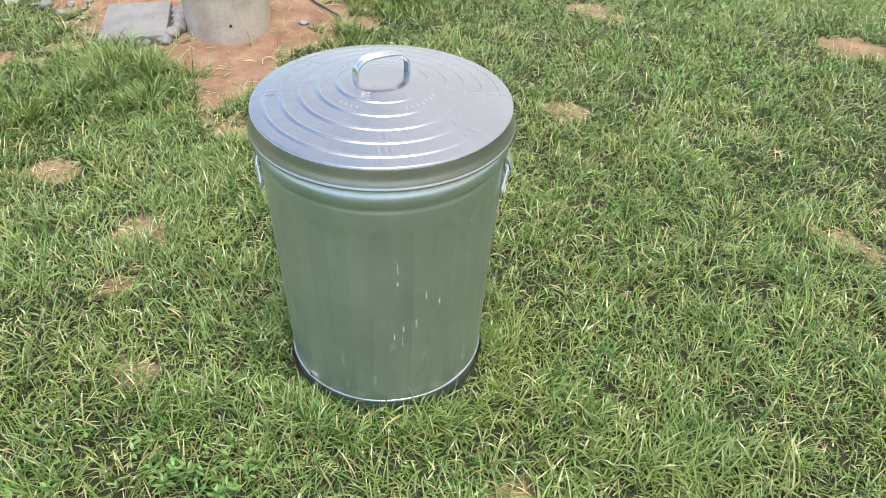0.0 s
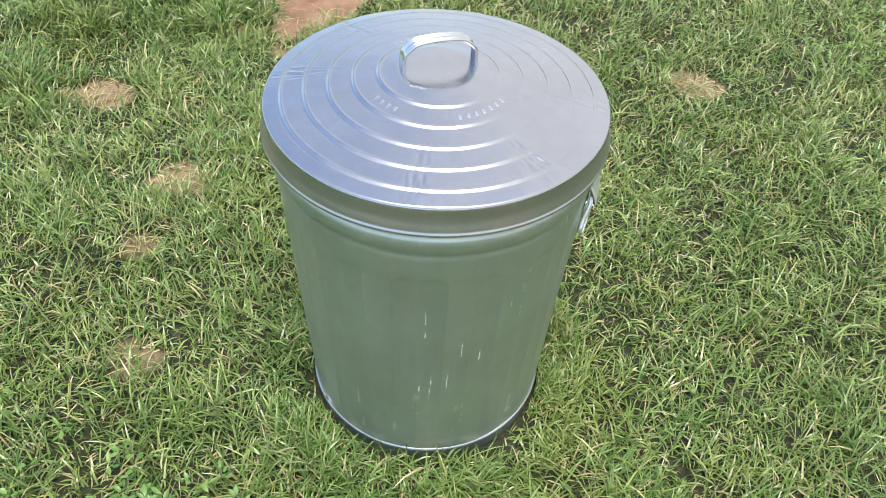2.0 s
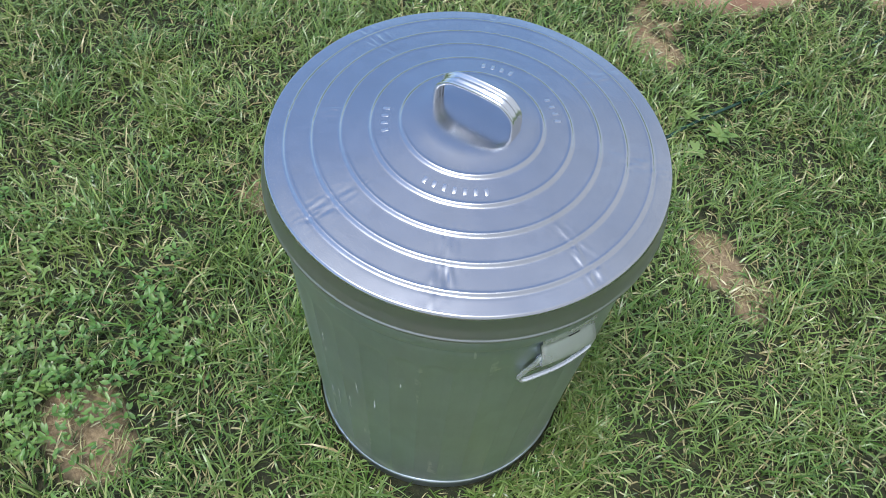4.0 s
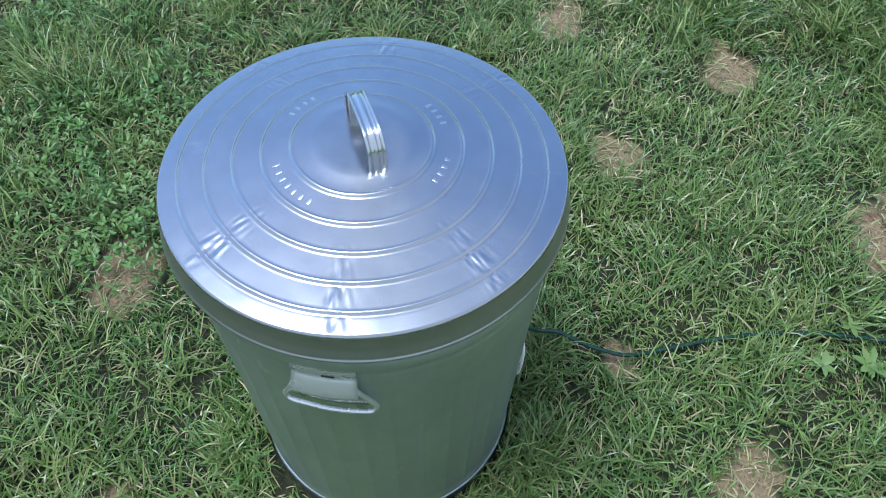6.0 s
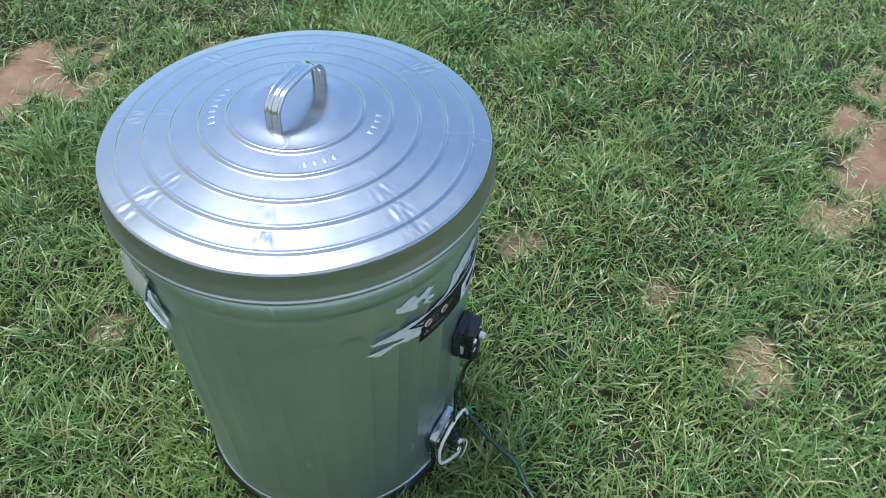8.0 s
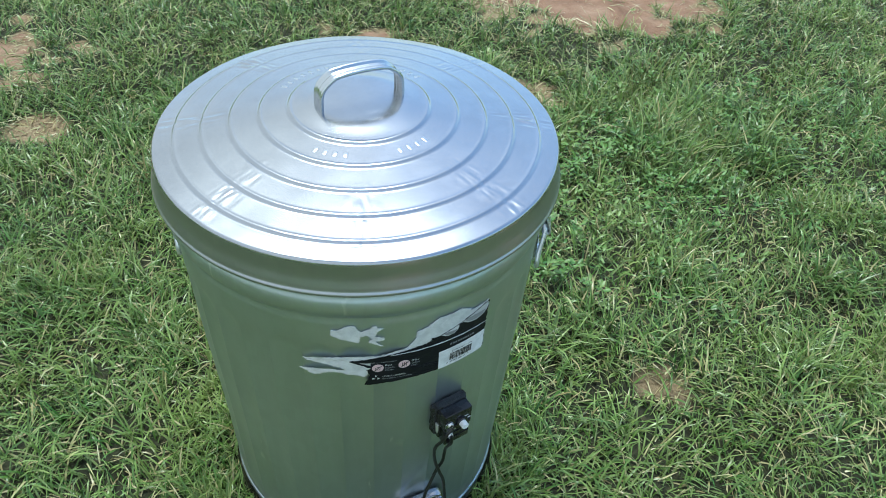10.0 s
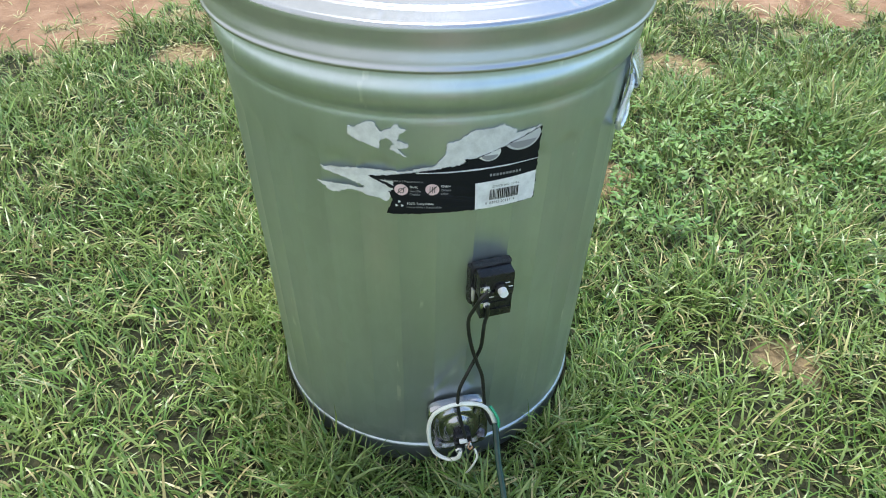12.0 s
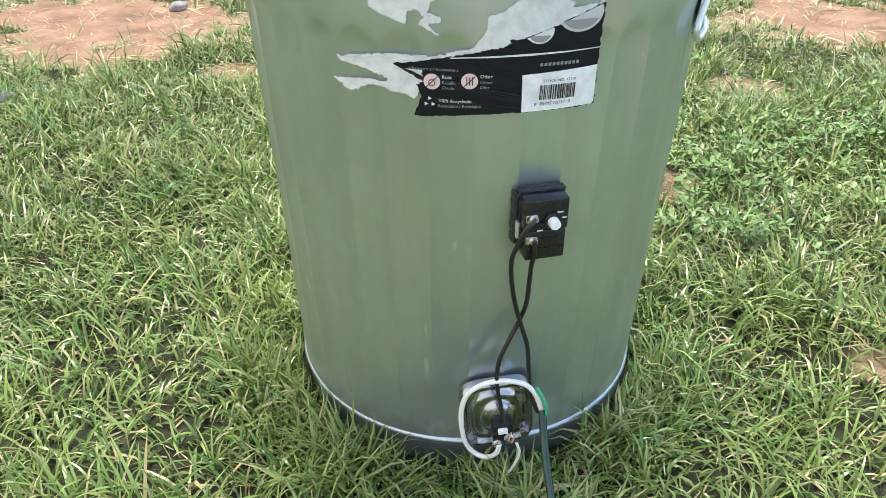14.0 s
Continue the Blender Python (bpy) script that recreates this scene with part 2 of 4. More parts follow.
def thing(name, label, category, at=None, **more):
    ob = new(name)
    ob.empty_display_size = 0.05
    if at is not None:
        ob.matrix_basis = at
    return tagged(ob, label, category, **more)


def lathe(profile, n, shift=None):
    """Verts and faces of a turned sheet: profile of (r, z); shift(r, z, angle) gives r."""
    verts, faces = [], []
    for r, z in profile:
        for i in range(n):
            a = 2 * math.pi * i / n
            q, h = shift(r, z, a) if shift else (r, z)
            verts.append((q * math.cos(a), q * math.sin(a), h))
    for j in range(len(profile) - 1):
        for i in range(n):
            k = (i + 1) % n
            faces.append((j * n + i, j * n + k, (j + 1) * n + k, (j + 1) * n + i))
    return verts, faces


def tube(points, radius, sides=8, steps=8, taper=1.0):
    """A bmesh tube along a smooth curve through the points."""
    pts = [Vector(p) for p in points]
    line = []
    for i in range(len(pts) - 1):
        p0, p1, p2, p3 = pts[max(i - 1, 0)], pts[i], pts[i + 1], pts[min(i + 2, len(pts) - 1)]
        for k in range(steps):
            t = k / steps
            line.append(0.5 * ((2 * p1) + (p2 - p0) * t + (2 * p0 - 5 * p1 + 4 * p2 - p3) * t * t + (3 * p1 - p0 - 3 * p2 + p3) * t ** 3))
    line.append(pts[-1])
    bm, rings = bmesh.new(), []
    side = Vector((0, 0, 1))
    for i, p in enumerate(line):
        d = (line[min(i + 1, len(line) - 1)] - line[max(i - 1, 0)]).normalized()
        side = side - d * side.dot(d)
        if side.length < 1e-4:
            side = d.orthogonal()
        side.normalize()
        up = d.cross(side)
        r = radius * (1 + (taper - 1) * i / (len(line) - 1))
        rings.append([bm.verts.new(p + (side * math.cos(2 * math.pi * k / sides) + up * math.sin(2 * math.pi * k / sides)) * r) for k in range(sides)])
    for a, b in zip(rings, rings[1:]):
        for k in range(sides):
            bm.faces.new((a[k], a[(k + 1) % sides], b[(k + 1) % sides], b[k]))
    bm.faces.new(rings[0][::-1])
    bm.faces.new(rings[-1])
    return bm


def block(x, y, z, sx, sy, sz, bevel=0.001, bm=None):
    """A bevelled block in a bmesh, centred at x, y, z."""
    b = bmesh.new()
    bmesh.ops.create_cube(b, size=1, matrix=Matrix.Translation((x, y, z)) @ Matrix.Diagonal((sx, sy, sz, 1)))
    if bevel:
        bmesh.ops.bevel(b, geom=b.edges[:], offset=bevel, segments=2, affect="EDGES", profile=0.5)
    if bm is None:
        return b
    me = bpy.data.meshes.new("temp")
    b.to_mesh(me)
    b.free()
    bm.from_mesh(me)
    bpy.data.meshes.remove(me)
    return bm


def smoothstep(a, b, x):
    t = min(max((x - a) / (b - a), 0.0), 1.0)
    return t * t * (3 - 2 * t)


# ---- the ground ----
def wob(x, y, s, seed=0.0):
    return noise.noise(Vector((x * s + seed, y * s - seed * 0.7, seed * 1.3)))


# worn spots in the lawn: x, y, radius along x, along y, strength
SPOTS = [(-0.65, 0.37, .065, .065, .9), (-1.0, .62, .09, .07, .9), (-1.12, .21, .08, .06, .8), (-.64, .15, .05, .04, .5),
         (.49, 1.11, .09, .06, .9), (1.72, 1.66, .14, .12, 1), (1.19, .42, .09, .10, .8), (.72, 1.96, .10, .08, .9),
         (-.51, -.12, .06, .05, .6), (-.18, -.56, .08, .06, .8), (.08, .60, .09, .06, .8), (-.47, .90, .07, .07, .9),
         (.25, -.38, .07, .05, .7), (-.15, .39, .035, .03, .9), (-.36, -1.10, .10, .08, .9)]
DIRT = [(-.64, 1.24, .16, .30, 1), (-.70, 1.46, .25, .20, 1), (-.42, 1.78, .24, .14, 1), (-.87, 1.97, .62, .50, 1), (-.56, 1.56, .17, .15, 1), (-1.62, 1.26, .27, .13, 1),
        (-1.66, .20, .38, .24, 1), (.15, -1.29, .21, .15, 1), (1.40, -1.05, .44, .34, 1), (-.62, -1.74, .40, .27, 1), (.88, -.84, .10, .06, .8)]


def bare(x, y):
    """How worn the lawn is at a place, 0 to 1."""
    v = 0.0
    for cx, cy, rx, ry, k in SPOTS + DIRT:
        dx, dy = (x - cx) / rx, (y - cy) / ry
        d = dx * dx + dy * dy
        if d < 4:
            d = math.sqrt(d) + 0.55 * wob(x, y, 7, cx) + 0.50 * wob(x, y, 19, cy)
            v = max(v, k * (1 - smoothstep(0.72, 1.10, d)) * (0.72 if rx < 0.15 and k < 1 else 1.0))
    return v


def height(x, y):
    r = math.hypot(x, y)
    return (0.010 * wob(x, y, 2.2, 3) + 0.005 * wob(x, y, 6.5, 8)) * smoothstep(0.2, 0.5, r) + 0.012 * smoothstep(1.2, 2.0, r)


def build_ground():
    n, half = 240, 3.0
    ax = [-half + 2 * half * i / n for i in range(n + 1)]
    ring = [-2500, -300, -40, -8] + ax + [8, 40, 300, 2500]
    k = len(ring)
    verts, faces, worn = [], [], []
    for y in ring:
        for x in ring:
            inside = abs(x) <= half and abs(y) <= half
            b = bare(x, y) if inside else 0.0
            fine = 0.006 * wob(x, y, 24, 5) * b if inside else 0.0
            verts.append((x, y, (height(x, y) if inside else 0.012) + fine))
            worn.append(b)
    for j in range(k - 1):
        for i in range(k - 1):
            faces.append((j * k + i, j * k + i + 1, (j + 1) * k + i + 1, (j + 1) * k + i))
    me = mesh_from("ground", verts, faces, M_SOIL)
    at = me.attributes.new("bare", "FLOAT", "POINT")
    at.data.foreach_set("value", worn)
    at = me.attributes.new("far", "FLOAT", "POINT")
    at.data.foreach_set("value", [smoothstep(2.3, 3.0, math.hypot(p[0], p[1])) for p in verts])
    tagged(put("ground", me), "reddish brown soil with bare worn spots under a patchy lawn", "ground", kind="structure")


build_ground()

CAN_R = 0.197


def scatter(rng, count, half, keep):
    """Random places on the lawn with the wear there, kept by keep(x, y, wear)."""
    out = []
    for x, y, u in zip(rng.uniform(-half, half, count), rng.uniform(-half, half, count), rng.uniform(0, 1, count)):
        if math.hypot(x, y) < CAN_R + 0.004:
            continue
        b = bare(x, y) if max(abs(x), abs(y)) < 3 else 0.0
        if u < keep(x, y, b):
            out.append((x, y, height(x, y), b))
    return np.array(out)


def on_object(x, y):
    """On the paver or the concrete footing."""
    if math.hypot(x + .73, y - 1.67) < .16:
        return True
    dx, dy = x + 1.07, y - 1.63
    c, s = math.cos(radians(14)), math.sin(radians(14))
    return abs(dx * c + dy * s) < .125 and abs(-dx * s + dy * c) < .165


def blades(name, places, rng, length, width, lean, dry, mat):
    """All blades of a patch in one mesh: three-step bent, tapering strips."""
    n = len(places)
    x, y, z, b = places.T
    L = length * rng.uniform(0.55, 1.25, n) * np.clip([0.95 + 0.9 * wob(px, py, 10, 31) for px, py in zip(x, y)], 0.62, 1.45)
    w = width * rng.uniform(0.6, 1.3, n)
    comb = np.array([6.0 * wob(px, py, 1.7, 21) + 3.0 * wob(px, py, 6.0, 2) for px, py in zip(x, y)])
    phi = comb + rng.normal(0, 1.8, n)
    le = np.clip(rng.normal(lean, 0.25, n), 0.15, 1.5)           # lean at the root, radians from upright
    bend = np.clip(rng.normal(0.85, 0.5, n), 0.0, 2.0)
    cx, cy = np.cos(phi), np.sin(phi)
    tw = rng.normal(0, 0.5, n)
    sx, sy, sz = -cy * np.cos(tw), cx * np.cos(tw), np.sin(tw)
    px, py, pz = x.copy(), y.copy(), z - 0.003
    V = np.empty((n, 7, 3))
    steps = (0.36, 0.34, 0.30)
    wid = (0.8, 1.0, 0.72)
    ang = le.copy()
    for i in range(3):
        V[:, 2 * i] = np.stack([px - sx * w * wid[i] / 2, py - sy * w * wid[i] / 2, pz - sz * w * wid[i] / 2], 1)
        V[:, 2 * i + 1] = np.stack([px + sx * w * wid[i] / 2, py + sy * w * wid[i] / 2, pz + sz * w * wid[i] / 2], 1)
        px = px + cx * np.sin(ang) * L * steps[i]
        py = py + cy * np.sin(ang) * L * steps[i]
        pz = np.maximum(pz + np.cos(ang) * L * steps[i], z + 0.002)
        ang = ang + bend * steps[i] * 1.3
    V[:, 6] = np.stack([px, py, pz], 1)
    # tips that would enter the can are pushed out to its wall
    r = np.hypot(V[..., 0], V[..., 1])
    lim = CAN_R + 0.006
    push = np.where(r < lim, lim / np.maximum(r, 1e-6), 1.0)
    V[..., 0] *= push
    V[..., 1] *= push
    base = (np.arange(n) * 7)[:, None]
    quads = np.array([[0, 1, 3, 2], [2, 3, 5, 4]])
    loops = np.concatenate([(base + quads.ravel()[None]), base + np.array([[4, 5, 6]])], 1).astype(np.int32).ravel()
    starts = ((np.arange(n) * 11)[:, None] + np.array([[0, 4, 8]])).astype(np.int32).ravel()
    me = bpy.data.meshes.new(name)
    me.vertices.add(n * 7)
    me.vertices.foreach_set("co", V.astype(np.float32).ravel())
    me.loops.add(n * 11)
    me.loops.foreach_set("vertex_index", loops)
    me.polygons.add(n * 3)
    me.polygons.foreach_set("loop_start", starts)
    me.update(calc_edges=True)
    me.validate()
    me.polygons.foreach_set("use_smooth", np.ones(len(me.polygons), bool))
    d = np.clip(dry(x, y, b, rng, n), 0, 1)
    at = me.attributes.new("dry", "FLOAT", "POINT")
    at.data.foreach_set("value", np.repeat(d, 7).astype(np.float32))
    me.materials.append(mat)
    return put(name, me)


def green_dry(x, y, b, rng, n):
    return np.where(rng.uniform(0, 1, n) < 0.08 + 0.45 * b, rng.uniform(0.5, 1, n), rng.uniform(0, 0.22, n))


def straw_dry(x, y, b, rng, n):
    return rng.uniform(0.75, 1.0, n)


def build_lawn():
    rng = np.random.default_rng(5)

    def thick(x, y, b):
        if on_object(x, y):
            return 0
        tuft = 0.62 + 0.75 * wob(x, y, 9, 14) + 0.3 * wob(x, y, 3, 4)
        far = 1.0 if math.hypot(x, y) < 1.3 else 0.64 - 0.5 * smoothstep(2.3, 3.1, math.hypot(x, y))
        return max(0.50, min(1.0, tuft)) * ((1 - b) ** 2.5 + 0.008) * far

    tagged(blades("lawn_grass", scatter(rng, int(N_GRASS), 2.9, thick), rng, 0.060, 0.0031, 0.62, green_dry, M_GRASS),
           "patchy bright green lawn grass with bent blades", "grass", kind="stuff")

    # longer grass left standing round the foot of the can
    ring = []
    for a, r in zip(rng.uniform(0, 2 * math.pi, 4600), rng.uniform(0, 1, 4600)):
        if math.sin(a) < -0.3 and r < 0.5:
            continue
        q = CAN_R + 0.012 + 0.085 * r ** 1.2
        ring.append((q * math.cos(a), q * math.sin(a), 0.0, 0.0))
    tagged(blades("edge_grass", np.array(ring), rng, 0.058, 0.0029, 0.50, green_dry, M_GRASS),
           "uncut green grass round the foot of the can", "grass", kind="stuff")

    # lush uncut tufts
    tuft = []
    for cx, cy, rx, ry, count in ((-1.00, 1.20, .17, .16, 5200), (-.30, 1.66, .10, .10, 1300), (-.10, 1.95, .18, .12, 1800), (-1.25, .95, .16, .10, 1600), (-.86, 1.05, .12, .08, 1500), (-.75, -.95, .25, .2, 2200), (-1.25, .55, .15, .10, 1200), (.15, -.95, .2, .08, 900)):
        for _ in range(count):
            x, y = cx + rx * rng.normal() * 0.6, cy + ry * rng.normal() * 0.6
            if not on_object(x, y) and bare(x, y) < 0.3:
                tuft.append((x, y, height(x, y), 0.0))
    tagged(blades("tall_grass", np.array(tuft), rng, 0.095, 0.0036, 0.55, green_dry, M_GRASS),
           "lush taller tufts of bright green grass", "grass", kind="stuff")

    def low(x, y, b):
        if on_object(x, y):
            return 0
        return 0.45 if b < 0.15 else 1.0 if b < 0.7 else 0.10

    tagged(blades("dry_grass", scatter(rng, int(N_GRASS * 0.20), 2.9, low), rng, 0.055, 0.0026, 1.22, straw_dry, M_GRASS),
           "dead straw-coloured grass lying between the green blades", "dry grass", kind="stuff")

    def outer(x, y, b):
        r = max(abs(x), abs(y))
        return 0.25 * smoothstep(2.2, 2.9, r) if r < 2.9 else max(0.0, 1 - (r - 2.88) / 4.0)

    tagged(blades("outer_grass", scatter(rng, int(N_GRASS * 0.12), 6.5, outer), rng, 0.085, 0.007, 0.6, green_dry, M_GRASS),
           "green lawn grass further out in the yard", "grass", kind="stuff")


N_GRASS = 800000
build_lawn()


# ---- the trash can ----
FLUTES = 36
ELEM_A, ELEM_Z = radians(117), 0.085


def wall_r(z):
    return 0.1955 + 0.0447 * z


def flute(r, z, a):
    """The body's wall: pressed flutes with round tops, and a dent round the heater."""
    p = ((a - radians(7.5)) * FLUTES / (2 * math.pi)) % 1.0
    d = abs(p - 0.5) * 2                      # 0 in the middle of a flute, 1 at the crease between two
    m = 1 - d * d                             # each panel is pressed in between two creases
    top = 0.470 - 0.012 * d * d
    k = math.floor((a - radians(7.5)) * FLUTES / (2 * math.pi) + 1e-6)
    m *= 0.75 + 0.5 * noise.noise(Vector((k * 1.7, z * 2.5, 3)))
    m *= 1 - smoothstep(top - 0.016, top, z)
    m *= smoothstep(0.060, 0.090, z)
    q = r - 0.0030 * m + 0.0009 * noise.noise(Vector((math.cos(a) * 2.5, math.sin(a) * 2.5, z * 7)))
    e = ((a - ELEM_A) * 0.2 / 0.045) ** 2 + ((z - ELEM_Z - 0.015) / 0.05) ** 2
    q -= 0.006 * math.exp(-e * 0.9)
    # creases pulled in from the heater's opening, and two small dings beside the thermostat
    for lean, wide in ((-0.55, 0.006), (0.30, 0.007)):
        u = (a - ELEM_A) * 0.2 - lean * (0.200 - z)
        q -= 0.0016 * math.exp(-(u / wide) ** 2) * smoothstep(0.235, 0.17, z) * smoothstep(0.10, 0.14, z)
    for da, dz in ((106.6, 0.279), (135.8, 0.265)):
        w = ((a - radians(da)) * 0.208 / 0.006) ** 2 + ((z - dz) / 0.007) ** 2
        if w < 9:
            q -= 0.0016 * math.exp(-w)
    return q, z


def on_wall(a, z, off):
    r = wall_r(z) + off
    return Vector((r * math.cos(a), r * math.sin(a), z))


def build_can():
    can = thing("trash_can", "tall fluted galvanised steel trash can standing on the lawn", "trash can")
    zs = [0.03 + 0.012 * i for i in range(3)] + [0.066 + 0.0055 * i for i in range(4)] + [0.09 + 0.006 * i for i in range(60)] + [0.448 + 0.003 * i for i in range(10)]
    prof = [(wall_r(z), z) for z in zs]
    for z, dr in ((0.482, 0), (0.496, 0), (0.503, -.0005), (0.507, -.0022), (0.511, 0.0), (0.516, .003), (0.523, .0048), (0.531, .0045), (0.537, .002), (0.541, -.0006), (0.552, -.0006), (0.572, 0)):
        prof.append((wall_r(z) + dr, z))
    v, f = lathe(prof, FLUTES * 16, flute)
    me = mesh_from("body", v, f, M_BODY)
    n = FLUTES * 16
    for e in me.edges:
        i, j = e.vertices
        if i % n == j % n and i % 16 == 12 and v[i][2] < 0.462:
            e.use_edge_sharp = True
    put("body", me, can, "dull fluted sheet steel wall with stains and drip marks")
    # base band with its rolled bead
    v, f = lathe([(0.170, 0.012), (0.186, 0.010), (0.188, 0.001), (0.1925, 0.0), (0.1945, 0.004), (0.1957, 0.030), (0.1968, 0.033), (0.1987, 0.0345), (0.1996, 0.037), (0.1987, 0.0395), (0.1968, 0.041), (0.194, 0.0412)], 180)
    put("base_band", mesh_from("base_band", v, f, M_BAND), can, "bluish steel band with a rolled bead round the foot")
    bm = bmesh.new()
    bmesh.ops.create_circle(bm, cap_ends=True, radius=0.188, segments=96, matrix=Matrix.Translation((0, 0, 0.012)))
    part("bottom", bm, M_BODY, can)
    return can


can = build_can()


def build_side_handle(turn):
    """Folded steel bracket with a hinged bail, on the wall at angle turn."""
    m = Matrix.Rotation(turn, 4, "Z")
    w = 0.034
    rows = [(0.524, .0012), (0.518, .0022), (0.512, .0040), (0.5085, .0046), (0.506, .0030), (0.503, .0030), (0.500, .0052), (0.494, .0085), (0.486, .0122), (0.479, .0148), (0.4755, .0150), (0.4735, .0128), (0.4745, .0080), (0.477, .0040)]
    verts, faces, k = [], [], 10
    for z, off in rows:
        for i in range(k + 1):
            a = (-w + 2 * w * i / k) / 0.217
            verts.append(tuple(m @ on_wall(a, z, off)))
    for j in range(len(rows) - 1):
        for i in range(k):
            q = j * (k + 1) + i
            faces.append((q, q + k + 1, q + k + 2, q + 1))
    me = mesh_from("side_handle", verts, faces, M_BRIGHT)
    br = put("side_handle", me, can, "folded galvanised bracket with a hanging bail")
    sol = br.modifiers.new("thickness", "SOLIDIFY")
    sol.thickness = 0.0012
    pts = [(-.030, .486, .006), (-.036, .476, .008), (-.044, .456, .006), (-.050, .444, .006), (-.0495, .437, .006), (-.043, .432, .007), (-.02, .433, .007), (0, .4315, .007), (.02, .4310, .007),
           (.043, .430, .007), (.0495, .435, .006), (.050, .444, .006), (.044, .456, .006), (.036, .476, .008), (.030, .486, .006)]
    bm = tube([m @ on_wall(u / 0.217, z, o) for u, z, o in pts], 0.0031, 8, 4)
    part("bail", bm, M_BRIGHT, br, "thick bent wire bail")
    # pressed backing plate seen inside the bail
    verts, faces = [], []
    for j in range(6):
        z = 0.476 - 0.040 * j / 5
        h = 0.032 + 0.014 * j / 5
        for i in range(9):
            u = -h + 2 * h * i / 8
            verts.append(tuple(m @ on_wall(u / 0.217, z, 0.0018 + 0.0022 * math.sin(math.pi * j / 5) * (0.6 + 0.4 * math.cos(u * 60)))))
    for j in range(5):
        for i in range(8):
            q = j * 9 + i
            faces.append((q, q + 9, q + 10, q + 1))
    bk = put("backing_plate", mesh_from("backing_plate", verts, faces, M_STRAP), br)
    so = bk.modifiers.new("thickness", "SOLIDIFY")
    so.thickness = 0.001
    part("slot", block(0, 0, 0, 0.0016, 0.014, 0.0022, 0.0003), M_BARS, br, "narrow dark slot", m=m @ Matrix.Translation(on_wall(0.005 / 0.217, 0.5045, 0.0036)))


build_side_handle(0.0)
build_side_handle(math.pi)

RIBS = (0.078, 0.110, 0.142, 0.173, 0.203)


def lid_z(r):
    """The lid's low cone, without its ribs."""
    if r < 0.05:
        return 0.6285 - 0.4 * r * r
    return 0.6275 - 0.215 * (r - 0.05) + 0.02 * max(0, r - 0.2)


def lid_shape(r, z, a):
    if r > 0.2245 or z < 0.585:
        return r, z
    # each ring is a small pressed step down; the sheet is flatter between them
    h = 0.0085 * min(max((r - 0.066) / 0.142, 0.0), 1.0)
    for c in RIBS:
        t = min(max((r - c) / 0.0052 + 0.5, 0.0), 1.0)
        h -= 0.0017 * t * t * (3 - 2 * t)
        h += 0.0005 * math.exp(-((r - c + 0.0022) / 0.0016) ** 2)
    # sheaves of radial crinkles where the rings were pressed, at even turns, out to the edge
    if r > 0.125:
        n = 8
        turn = (a - radians(5)) * n / (2 * math.pi) + 0.5
        k = math.floor(turn) % n
        arc = (turn % 1.0 - 0.5) * 2 * math.pi / n * r
        if abs(arc) < 0.05:
            wide = 0.013 + 0.006 * noise.noise(Vector((k * 2.3, 1, 7)))
            near = math.exp(-(arc / wide) ** 2)
            for j, (c0, c1) in enumerate(((0.130, 0.142), (0.146, 0.171), (0.176, 0.201), (0.206, 0.222))):
                if c0 < r < c1:
                    band = math.sin(math.pi * (r - c0) / (c1 - c0)) ** 0.6
                    pitch = 0.0046 + 0.0016 * noise.noise(Vector((k * 1.9, j * 5.3, 4)))
                    fold = noise.noise(Vector((arc / pitch * (1 - 9 * (r - c0)), k * 5.7 + j * 3.3, r * 45)))
                    size = (0.4, 1.1, 2.0, 1.6)[j] * (0.7 + 0.8 * noise.noise(Vector((k * 4.1, j, 9))))
                    h += 0.0008 * size * near * band * fold
            for c in RIBS[3:]:
                h -= 0.0010 * near * math.exp(-((r - c) / 0.0026) ** 2) * (0.3 + noise.noise(Vector((arc / 0.006, k * 3.7, c * 60))))
    h += 0.0009 * noise.noise(Vector((r * math.cos(a) * 9, r * math.sin(a) * 9, 2))) + 0.00018 * noise.noise(Vector((r * math.cos(a) * 34, r * math.sin(a) * 34, 5)))
    return r, z + h


